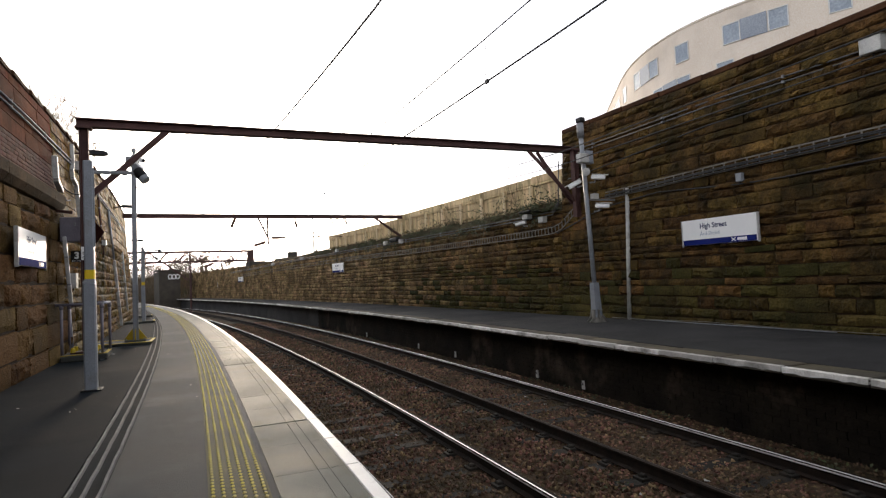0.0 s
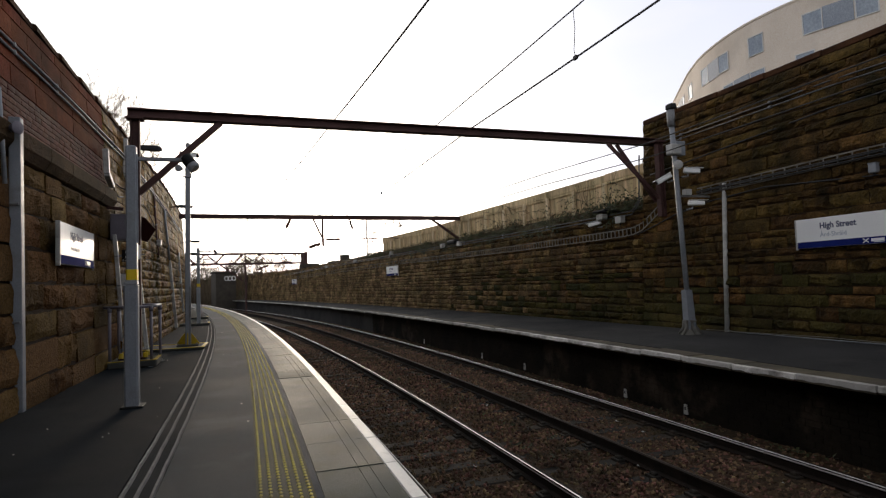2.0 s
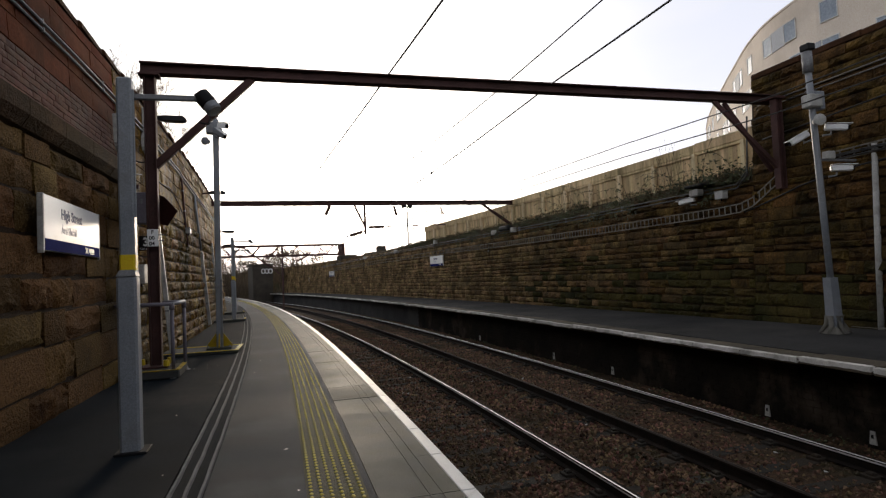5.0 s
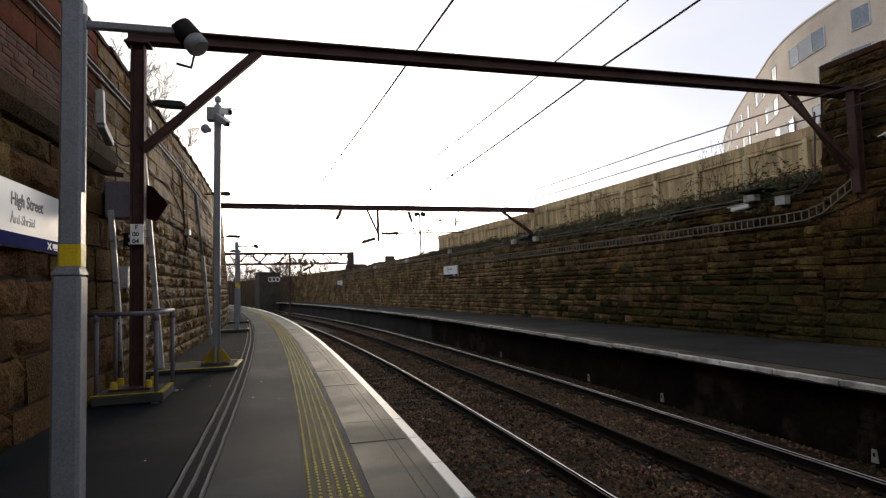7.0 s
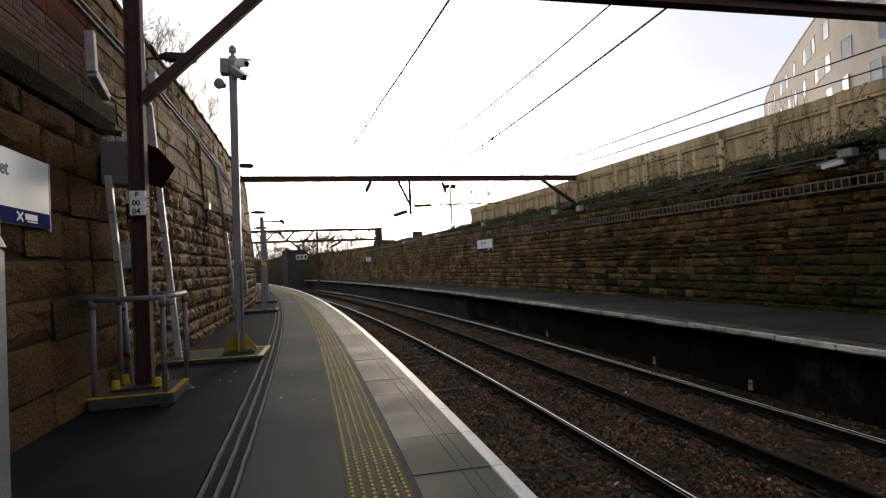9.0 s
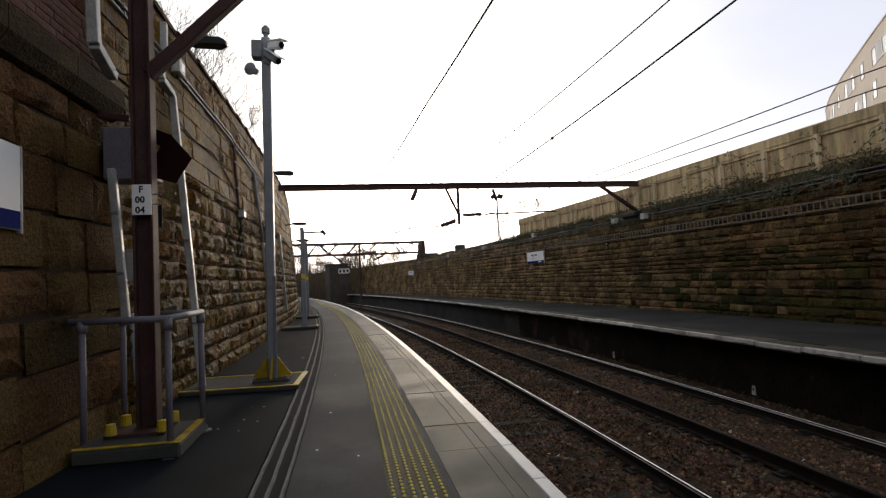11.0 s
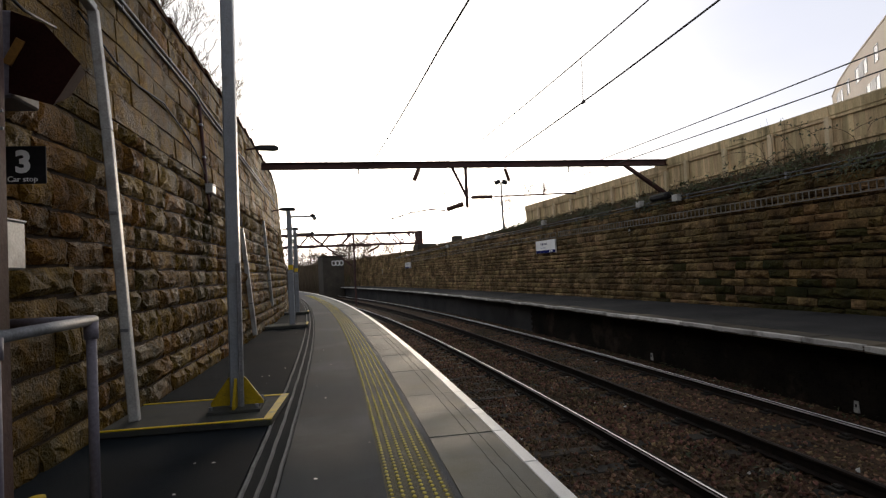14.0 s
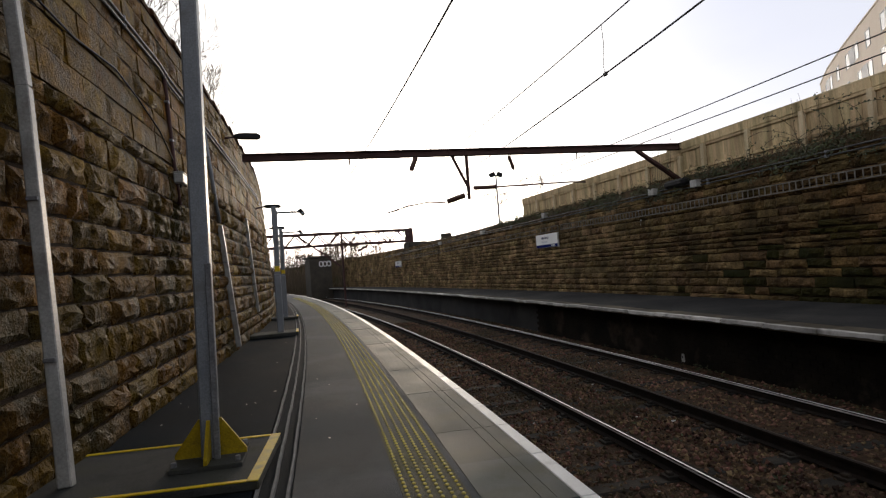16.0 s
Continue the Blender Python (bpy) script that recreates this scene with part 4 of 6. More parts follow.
left_pipe("conduit", [(14.05, 2.45, 0.15), (14.05, 1.05, 0.17)], 0.035, M_PIPE, "pale conduit hanging beside the gantry post", square=True)
left_pipe("conduit", [(14.5, 1.08, 0.05), (14.5, 0.0, 0.04)], 0.03, M_GREYPAINT, "thin grey pipe down to the platform")
left_pipe("conduit", [(23.5, 2.36, 0.06), (23.7, 0.08, 0.10)], 0.045, M_PIPE, "leaning pale conduit further along the wall", square=True)
left_pipe("conduit", [(27.6, 2.9, 0.06), (27.8, 0.5, 0.06)], 0.04, M_PIPE, "pale conduit far along the wall", square=True)
left_pipe("conduit", [(20.65, 4.25, 0.04), (20.6, 2.9, 0.04), (20.65, 2.4, 0.04)], 0.03, M_STEELPAINT, "rusty conduit hanging from the cable run")
left_pipe("conduit", [(23.1, 4.08, 0.05), (23.4, 2.4, 0.07)], 0.035, M_GREYPAINT, "grey conduit dropping from the cable run")
left_pipe("cable_run", [(8.6, 4.36, 0.05), (12.6, 4.36, 0.05), (16, 4.34, 0.05), (20.4, 4.24, 0.05), (20.8, 4.16, 0.05), (25, 4.02, 0.05), (32, 4.0, 0.05), (39, 4.0, 0.05)], 0.018, M_GALV, "pair of thin steel conduits along the wall top")
left_pipe("cable_run", [(8.6, 4.46, 0.05), (12.6, 4.46, 0.05), (16, 4.44, 0.05), (20.4, 4.33, 0.05), (20.9, 4.26, 0.05), (25, 4.11, 0.05), (32, 4.09, 0.05), (39, 4.09, 0.05)], 0.018, M_GALV, "pair of thin steel conduits along the wall top")
left_pipe("loose_cable", [(14.75, 3.40, 0.05), (15.2, 3.34, 0.06), (15.7, 3.42, 0.05)], 0.012, M_CABLE, "slack black cable drooping across the wall", "cable")
left_pipe("loose_cable", [(16.2, 3.78, 0.04), (17.0, 3.60, 0.04), (17.6, 3.55, 0.04), (18.6, 3.62, 0.04), (19.3, 3.5, 0.04), (20.1, 3.3, 0.04), (20.8, 2.9, 0.04)], 0.010, M_CABLE, "slack black cable drooping across the wall", "cable")
left_pipe("cable_riser", [(9.36, 3.42, 0.16), (9.36, 0.0, 0.0)], 0.06, M_GREYPAINT, "tall grey square cable riser leaning against the wall", "riser", True)
left_pipe("conduit", [(8.95, 3.9, 0.06), (8.95, 2.7, 0.06)], 0.03, M_GREYPAINT, "short grey pipe high on the wall")
left_pipe("conduit", [(9.1, 3.7, 0.10), (9.1, 2.6, 0.10)], 0.025, M_GREYPAINT, "short grey pipe high on the wall")
a, b = on_left(14.35, 3.50, 0.16).translation, at(13.60, -2.93, 3.28).translation
ck = thing("loose_cable", Matrix.Translation(a), "slack black cable from the conduit to the gantry", "cable", "conduits on the platform wall")
part("strand", Geo().tube([(b - a) * f - Vector((0, 0, 0.28 * f * (1 - f))) for f in (0, 0.15, 0.3, 0.45, 0.6, 0.75, 0.9, 1.0)], 0.010, 6), M_CABLE, ck)
hs = thing("wall_loudspeaker", on_left(9.17, 3.25, 0.18), "small grey loudspeaker on the cable riser", "loudspeaker")
horn(hs, (0, 0, 0), (0.9, -0.5, 0), 0.08, 0.16, M_LAVENDER)

def wall_box(m, s, material, label):
    t = thing("junction_box", m, label, "junction box", "junction boxes")
    part("body", Geo().box((0, 0, 0), s, 0.012), material, t)
    part("lid", Geo().box((0, 0, s[2] / 2 + 0.006), (s[0] + 0.012, s[1] + 0.012, 0.014), 0.004), material, t)
    part("gland", Geo().tube([(0, 0, -s[2] / 2 - 0.05), (0, 0, -s[2] / 2)], 0.016, 8), M_BLACK, t)
    return t
wall_box(on_left(16.75, 4.38, 0.09), (0.14, 0.30, 0.20), M_PIPE, "pale junction box on the cable run")
wall_box(on_left(14.42, 1.54, 0.18), (0.14, 0.30, 0.30), M_PIPE, "grey electrical box beside the gantry")
wall_box(on_left(20.65, 2.77, 0.09), (0.12, 0.28, 0.14), M_PIPE, "small pale box on the wall")
part("notice", Geo().box((0.073, 0, 0.0), (0.004, 0.14, 0.10)), M_SIGNWHITE, bpy.data.objects["junction_box.001"])

# wall lamps
def wall_lamp(u, z, reach, label):
    t = thing("wall_lamp", on_left(u, z), label, "lamp", "platform wall lamps")
    part("arm", Geo().tube([(-0.02, 0, -0.12), (0.05, 0, -0.02), (reach * 0.45, 0, 0.02)], 0.022, 8), M_STEELPAINT, t)
    a = reach * 0.3
    ring = lambda x, w, z0, z1: [(x, -w, z0), (x, w, z0), (x, w * 0.75, z1), (x, -w * 0.75, z1)]
    vs = ring(a, 0.05, 0.0, 0.05) + ring(a + 0.12, 0.11, -0.03, 0.075) + ring(reach - 0.08, 0.12, -0.04, 0.07) + ring(reach, 0.07, -0.02, 0.03)
    fs = [(i * 4 + k, i * 4 + (k + 1) % 4, i * 4 + 4 + (k + 1) % 4, i * 4 + 4 + k) for i in range(3) for k in range(4)] + [(3, 2, 1, 0), (12, 13, 14, 15)]
    part("lantern", Geo().add(vs, fs), M_BLACK, t, "dark flat lantern")
    return t
wall_lamp(16.7, 4.72, 0.78, "dark flat street lantern on the platform wall")
wall_lamp(25.6, 4.50, 0.82, "dark flat street lantern further along the wall")
wall_lamp(31.5, 3.62, 0.8, "dark flat street lantern near the wall's end")
wall_lamp(36.0, 3.3, 0.8, "dark flat street lantern at the wall's end")

# cornice on the abutment part of the platform wall
for u in span(8.6, 14.5, 0.98)[:-1]:
    pr = lambda q, k=left_d: [(k(q) - BATTER * 3.1 - 0.02, 2.98), (k(q) - BATTER * 3.1 + 0.07, 3.02), (k(q) - BATTER * 3.1 + 0.15, 3.14), (k(q) - BATTER * 3.1 + 0.15, 3.32), (k(q) - BATTER * 3.1 + 0.06, 3.38), (k(q) - BATTER * 3.1 - 0.02, 3.38)]
    part("cornice_stone", Geo().sweep(pr, (u + 0.004, u + 0.976), True), M_CORNICE, wall_left, "moulded dark sandstone cornice")

# ---- across the tracks ----
# leaning camera mast
cm = thing("camera_mast", at(11.56, 8.0), "grey hinged camera mast leaning beside the tall wall", "mast")
part("base_column", Geo().add(*(lambda: ([(-0.09, -0.09, 0), (0.10, -0.09, 0), (0.10, 0.09, 0), (-0.09, 0.09, 0), (-0.11, -0.075, 0.95), (0.05, -0.075, 0.95), (0.05, 0.075, 0.95), (-0.11, 0.075, 0.95)], [(3, 2, 1, 0), (0, 1, 5, 4), (1, 2, 6, 5), (2, 3, 7, 6), (3, 0, 4, 7), (4, 5, 6, 7)]))()), M_GREYPAINT, cm)
part("shaft", Geo().tube([(-0.02, 0, 0.85), (-0.085, 0, 2.4), (-0.135, 0, 3.6), (-0.175, 0, 4.55)], 0.055, 10), M_GREYPAINT, cm, "", True)
part("root_flange", Geo().tube([(0, 0, 0.0), (0, 0, 0.04), (0, 0, 0.12)], [0.21, 0.17, 0.12], 8), M_CONCRETE, cm)
part("top_camera", Geo().box((-0.18, -0.02, 4.93), (0.16, 0.2, 0.12), 0.02), M_BLACK, cm, "black camera head")
part("motor", Geo().tube([(-0.175, 0, 4.50), (-0.185, 0, 4.86)], 0.085, 12), M_GALV, cm, "", True)
part("cabinet", Geo().box((-0.20, -0.05, 3.98), (0.26, 0.2, 0.22), 0.015), M_PIPE, cm, "pale equipment box")
part("cabinet", Geo().box((0.10, 0.12, 4.05), (0.22, 0.16, 0.32), 0.015), M_GREYPAINT, cm)
horn(cm, (-0.22, -0.15, 3.62), (-0.5, -1, 0), 0.10, 0.18, M_PIPE)
cctv(cm, (-0.02, -0.1, 3.52), (0.9, -0.6, -0.12), 0.34)
cctv(cm, (-0.22, 0.05, 3.45), (-1.0, 0.35, -0.55), 0.36)
cctv(cm, (0.10, -0.05, 2.82), (0.9, -0.5, -0.05), 0.34)
part("arm", Geo().box((0.35, 0.0, 2.98), (0.8, 0.04, 0.04), 0.005), M_GALV, cm)
part("arm_box", Geo().box((0.12, -0.02, 3.06), (0.16, 0.14, 0.13), 0.01), M_PIPE, cm)
for k in range(6):
    a = k * math.tau / 6 + 0.3
    part("splayed_foot", Geo().tube([(0.10 * math.cos(a), 0.09 * math.sin(a), 0.30), (0.13 * math.cos(a), 0.12 * math.sin(a), 0.14), (0.24 * math.cos(a), 0.22 * math.sin(a), 0.01)], [0.05, 0.045, 0.018], 6), M_CONCRETE, cm, "pale splayed foot", True)

# conduit up the wall, cable ladder, pipes
def right_pipe(name, pts, r, material, label, category="conduit", clips=0.0):
    path = [on_right(u, z, o).translation for u, z, o in pts]
    t = thing(name, Matrix.Translation(path[0]), label, category, "conduits on the far wall")
    loc = [p - path[0] for p in path]
    part("tube", Geo().tube(loc, r, 8), material, t, "", True)
    if clips:
        for a, b in zip(loc, loc[1:]):
            n = int((b - a).length / clips)
            for i in range(n):
                part("clip", Geo().box(a.lerp(b, (i + 0.5) / n), (0.08, 0.05, r * 3.5), 0.006), M_GALV, t)
    return t
right_pipe("conduit", [(11.47, 3.27, 0.06), (11.47, 1.5, 0.06), (11.46, 0.0, 0.06)], 0.05, M_PIPE, "pale grey conduit down the tall wall")
right_pipe("cable_run", [(11.40, 0.035, 0.10), (11.2, 0.02, 0.12), (10.4, 0.016, 0.09), (9.2, 0.016, 0.11), (8.0, 0.016, 0.09), (6.6, 0.016, 0.10)], 0.011, M_GREYPAINT, "grey cable lying along the foot of the wall", "cable")
for z, r in ((4.76, 0.03), (4.66, 0.03)):
    right_pipe("cable_run", [(U0, z - 0.06, 0.06), (5.7, z - 0.05, 0.06), (9.1, z, 0.06), (13.9, z - 0.1, 0.06)], r * 0.5, M_PIPEDARK, "thin steel pipe along the tall wall", clips=2.2)
right_pipe("cable_run", [(U0, 4.30, 0.05), (5.7, 4.28, 0.05), (9.1, 4.25, 0.05), (12.5, 3.98, 0.05), (13.8, 3.9, 0.05)], 0.016, M_CABLE, "black cable looped along the tall wall", "cable")
right_pipe("cable_run", [(U0, 2.85, 0.05), (5.8, 2.86, 0.05), (7.5, 2.84, 0.05), (8.4, 2.86, 0.05), (10.5, 3.02, 0.05), (12.0, 2.92, 0.05), (12.9, 2.75, 0.08), (13.6, 2.55, 0.08), (14.3, 2.38, 0.06)], 0.016, M_CABLE, "black cable looped along the tall wall", "cable")
for z in (3.02, 2.93):
    right_pipe("cable_run", [(14.15, 4.5, 0.10), (14.17, 3.2 + (z - 2.93), 0.10), (14.5, z + 0.02, 0.06), (20, z, 0.06), (30, z, 0.06), (45, z - 0.1, 0.06), (62, z - 0.4, 0.06)], 0.018, M_PIPEDARK, "thin steel pipe along the top of the low wall", clips=2.6)

def cable_ladder(pts, h, gap, label):
    """A ladder tray on its edge along the right wall; pts: (u, z)."""
    o = on_right(pts[0][0], pts[0][1], 0.1).translation
    t = thing("cable_ladder", Matrix.Translation(o), label, "cable ladder", "cable ladders")
    fine = []
    for (a, za), (b, zb) in zip(pts, pts[1:]):
        fine += [(a + (b - a) * k / 6, za + (zb - za) * k / 6) for k in range(6)]
    fine.append(pts[-1])
    for s in (0, h):
        path = [on_right(u, z + s, 0.1).translation - o for u, z in fine]
        g = Geo()
        for a, b in zip(path, path[1:]):
            g.beam(a, b, 0.018, 0.024)
        part("side_rail", g, M_TRAY, t)
    rung = Geo().box((0, 0, h / 2), (0.016, 0.022, h)).mesh("rung")
    acc = 0
    for (a, za), (b, zb) in zip(fine, fine[1:]):
        ln = math.hypot(b - a, zb - za)
        while acc < ln:
            f = acc / ln
            r = part("rung", rung, M_TRAY, t)
            r.matrix_basis = Matrix.Translation(-o) @ on_right(a + (b - a) * f, za + (zb - za) * f, 0.1)
            acc += gap
        acc -= ln
    return t
cable_ladder([(U0, 3.28), (0, 3.24), (5.8, 3.20), (8.5, 3.18), (12.2, 3.10)], 0.17, 0.26, "galvanised cable ladder along the tall wall")
for k, z in enumerate((3.30, 3.33, 3.25)):
    right_pipe("tray_cable", [(U0, z + 0.05, 0.12), (0, z + 0.02, 0.12), (4.0, z - 0.01, 0.12), (8.5, z - 0.06, 0.12), (12.2, z - 0.13, 0.12)], 0.014, M_CABLE, "black cable lying in the cable ladder", "cable")
right_pipe("skirting_cable", [(U0, 0.05, 0.1), (4, 0.04, 0.12), (7.5, 0.03, 0.10), (9.2, 0.06, 0.12), (11.0, 0.03, 0.12), (11.8, 0.05, 0.3)], 0.007, M_TRAY, "thin pale cable along the foot of the tall wall", "cable")
cable_ladder([(13.3, 2.95), (13.75, 2.66), (14.05, 2.48), (14.4, 2.39), (15.0, 2.37), (20, 2.35), (26, 2.37), (33, 2.42)], 0.19, 0.165, "galvanised cable ladder along the low wall")
cable_ladder([(33.2, 2.42), (45, 2.32), (58, 2.1)], 0.19, 0.5, "galvanised cable ladder far along the low wall")

wall_box(on_right(5.85, 4.72, 0.12), (0.2, 0.34, 0.26), M_PIPE, "pale twin junction box on the tall wall")
wall_box(on_right(8.35, 2.98, 0.08), (0.1, 0.14, 0.16), M_GREYPAINT, "small grey box on the tall wall")
for u, z in ((14.85, 2.84), (25.4, 2.98), (27.2, 3.02), (34.2, 3.1), (41.0, 2.95), (48, 2.85)):
    wall_box(on_right(u, z, 0.16), (0.16, 0.26 if u < 40 else 0.36, 0.18), M_PIPE, "pale junction box on the low wall")
wc = thing("wall_camera", on_right(15.55, 2.86, 0.14), "white camera under a dark hood on the low wall", "camera")
cctv(wc, (-0.05, 0.1, 0.0), (-0.5, 1.0, -0.18), 0.40)
part("bracket", Geo().box((-0.08, 0.0, 0.14), (0.2, 0.3, 0.16), 0.02), M_PIPE, wc)
part("shroud", Geo().box((-0.02, -0.06, 0.30), (0.44, 0.6, 0.06), 0.02), M_BLACK, wc, "dark weather shroud")
wc2 = thing("cable_cover", on_right(26.2, 3.12, 0.1), "dark plastic cover on the low wall", "cover")
part("cover", Geo().box((0, 0, 0), (0.3, 0.9, 0.2), 0.06), M_BLACK, wc2)

# little white markers
def marker(m, s, label):
    t = thing("marker_plate", m, label, "marker", "trackside markers")
    x, y, h = s[0] / 2, s[1] / 2, s[2]
    vs = [(a * x, b * y * (1.0 if z == 0 else 0.62), z) for z in (0, h) for a, b in ((-1, -1), (1, -1), (1, 1), (-1, 1))]
    part("plate", Geo().add(vs, [(3, 2, 1, 0), (4, 5, 6, 7), (0, 1, 5, 4), (1, 2, 6, 5), (2, 3, 7, 6), (3, 0, 4, 7)]), M_MARKER, t)
    part("tick", Geo().box((-x - 0.001, 0, h * 0.6), (0.004, y * 0.7, h * 0.28)), M_BLACK, t)
for u in (9.25, 10.81, 14.81, 17.41, 22.5):
    marker(at(u, 5.72, -0.98), (0.02, 0.09, 0.16), "small white marker plate on the platform face")
marker(on_right(28.0, 2.1, 0.03), (0.02, 0.08, 0.2), "small white marker plate high on the wall")
marker(on_right(66.5, 1.2, 0.03), (0.02, 0.2, 0.5), "small white marker plate far along the wall")

# ---- fence on the bank ----
def fence_panel(u, n_boards, z0, h, ln=1.62):
    t = thing("timber_fence_panel", at(u, right_d(u) + 0.93, z0, 1.55), "weathered close-boarded timber fence panel on the bank", "fence", "fence panels")
    step = ln / n_boards
    rng = random.Random(int(u * 100))
    shapes = []
    for k in range(3):
        g = Geo().box((0, 0, h / 2), (0.02, step * 1.05, h), 0.002)
        g.v = [(x + rng.uniform(-0.003, 0.003), y + rng.uniform(-0.004, 0.004), z + (rng.uniform(-0.012, 0.006) if z > h * 0.5 else 0)) for x, y, z in g.v]
        shapes.append(g.mesh("board"))
    for i in range(n_boards):
        o = part("board", shapes[rng.randrange(3)], M_FENCE, t)
        o.matrix_basis = Matrix.Translation((0.006 * (i % 2), (i + 0.5) * step, rng.uniform(-0.008, 0.004)))
    part("post", Geo().box((-0.075, 0, h / 2 - 0.16), (0.11, 0.12, h - 0.12), 0.008), M_FENCEPOST, t)
    part("top_board", Geo().box((-0.035, ln / 2, h - 0.10), (0.035, ln, 0.20), 0.004), M_FENCE, t, "broad board along the top")
    part("capping", Geo().box((-0.01, ln / 2, h + 0.014), (0.10, ln, 0.028), 0.004), M_FENCEPOST, t)
    for z in (0.26, h - 0.25):
        part("rail", Geo().box((-0.035, ln / 2, z), (0.045, ln, 0.07), 0.004), M_FENCE, t)
    return t
fence_panel(14.32, 5, 3.30, 1.13, 0.66)
u = 14.96
while u < 26.5:
    fence_panel(u, 12, 3.30, 1.10 + max(0, 0.02 * (16 - u)))
    u += 1.58
u = 26.98
while u < 36.5:
    fence_panel(u, 12, 3.24, 1.00)
    u += 1.57

# ---- flat block above the wall ----
ap = thing("apartment_block", Matrix.Translation((45, 40, 3.4)), "cream rendered apartment block with a curved front", "building")
plan = [(60.5, 71.5), (56.0, 66.0), (51.3, 59.5), (45.2, 50.5), (41.0, 44.2), (39.0, 40.6), (37.8, 37.2), (37.2, 34.0), (37.3, 31.0), (37.9, 28.2), (39.2, 24.6), (41.2, 20.6), (44.0, 16.5), (48.0, 12.0)]
ROOF = 20.0
def plan_at(s):
    """A place on the curved front by length, and the way along it."""
    for a, b in zip(plan, plan[1:]):
        ln = math.dist(a, b)
        if s <= ln:
            f = s / ln
            return Vector((a[0] + (b[0] - a[0]) * f, a[1] + (b[1] - a[1]) * f, 0)), Vector((b[0] - a[0], b[1] - a[1], 0)).normalized()
        s -= ln
    return Vector((*plan[-1], 0)), Vector((plan[-1][0] - plan[-2][0], plan[-1][1] - plan[-2][1], 0)).normalized()
L_ALL = sum(math.dist(a, b) for a, b in zip(plan, plan[1:]))
O = Vector((45, 40, 3.4))
# smooth the front
front = [plan_at(L_ALL * i / 60)[0] for i in range(61)]
front = [front[0]] + [(front[i - 1] + front[i] * 2 + front[i + 1]) / 4 for i in range(1, 60)] + [front[60]]
def strip(z0, z1, out=0.0):
    g = Geo()
    rows = []
    for i, p in enumerate(front):
        t = (front[min(i + 1, 60)] - front[max(i - 1, 0)]).normalized()
        n = Vector((t.y, -t.x, 0)) * -1
        n = n if n.x < 0 else -n
        rows.append((p + n * out, p - n * 9))
    vs = [q for a, b in rows for q in (a + Vector((0, 0, z0)) - O, a + Vector((0, 0, z1)) - O, b + Vector((0, 0, z1)) - O, b + Vector((0, 0, z0)) - O)]
    fs = [(i * 4 + k, i * 4 + (k + 1) % 4, i * 4 + 4 + (k + 1) % 4, i * 4 + 4 + k) for i in range(60) for k in range(4)] + [(0, 1, 2, 3), (243, 242, 241, 240)]
    return g.add(vs, fs)
part("wall", strip(3.4, ROOF - 0.15), M_RENDER, ap, "cream rendered wall with faint streaks")
part("roof", strip(ROOF - 0.15, ROOF, 0.06), M_RENDER, ap)
def place_on_front(s, z, out):
    p, t = plan_at(s)
    n = Vector((t.y, -t.x, 0))
    n = n if n.x < 0 else -n
    m = Matrix((t, n, Vector((0, 0, 1)))).transposed().to_4x4()
    m.translation = p + n * out + Vector((0, 0, z)) - O
    return m
wf = Geo()
for x in (-0.62, 0.62):
    wf.box((x, 0, 0), (0.07, 0.05, 1.5), 0.01)
for z in (-0.71, 0.71):
    wf.box((0, 0, z), (1.31, 0.05, 0.07), 0.01)
wf = wf.mesh("window_frame")
pane = Geo().box((0, -0.02, 0), (1.16, 0.02, 1.34)).mesh("pane")
panel = Geo().box((0, 0, 0), (1.75, 0.05, 1.5)).mesh("infill_panel")
rng = random.Random(9)
floors = 6
for k in range(floors):
    z = 4.9 + k * 2.62
    s = 1.4
    j = 0
    while s < L_ALL - 3:
        w = new("window")
        w.parent = ap
        w.matrix_basis = place_on_front(s, z, 0.03)
        part("window_frame", wf, M_UPVC, w)
        part("pane", pane, M_PANE, w)
        if (j + k) % 3 == 0:
            q = part("infill_panel", panel, M_PANEL, ap, "grey-blue cladding panel")
            q.matrix_basis = place_on_front(s + 1.56, z, 0.02)
        s += (3.15, 3.6, 4.2)[(j + k) % 3]
        j += 1

# ---- far end ----
fl = thing("floodlight_pole", at(40, 8.75, 3.2), "slim pole with two floodlights behind the wall", "light pole")
part("pole", Geo().tube([(0, 0, 0), (0, 0, 2.6)], 0.05, 8), M_GALV, fl)
for s in (-1, 1):
    part("floodlight", Geo().box((0, 0, 0), (0.30, 0.2, 0.24), 0.03, Matrix.Translation((s * 0.2, 0, 2.62)) @ Matrix.Rotation(s * 0.35, 4, "Y")), M_BLACK, fl)
bl = thing("signal_cabin_block", at(75, 4.75, -1.1), "dark flat-roofed concrete block sprayed with white lettering", "building")
part("wall", Geo().box((0, 1.5, 2.2), (2.3, 3.0, 4.3), 0.04), M_DARKCONC, bl)
part("roof", Geo().box((0, 1.5, 4.5), (2.5, 3.2, 0.2), 0.03), M_DARKCONC, bl)
for i in range(3):
    ring = [(0.05 + 0.42 * i + 0.2 * math.cos(a), -0.012, 3.75 + 0.26 * math.sin(a)) for a in [k * math.tau / 14 for k in range(15)]]
    part("spray_paint", Geo().tube(ring, 0.05, 6), M_WHITE, bl, "white sprayed loop")
hb = thing("chimney_house", at(84, 24, 3.4), "small distant gable with chimneys on the skyline", "house")
part("wall", Geo().box((0, 0, 0.8), (4, 4, 1.6), 0.05), M_DARKCONC, hb)
part("chimney", Geo().box((0, 0, 2.0), (1.3, 0.8, 1.0), 0.04), M_DARKCONC, hb)

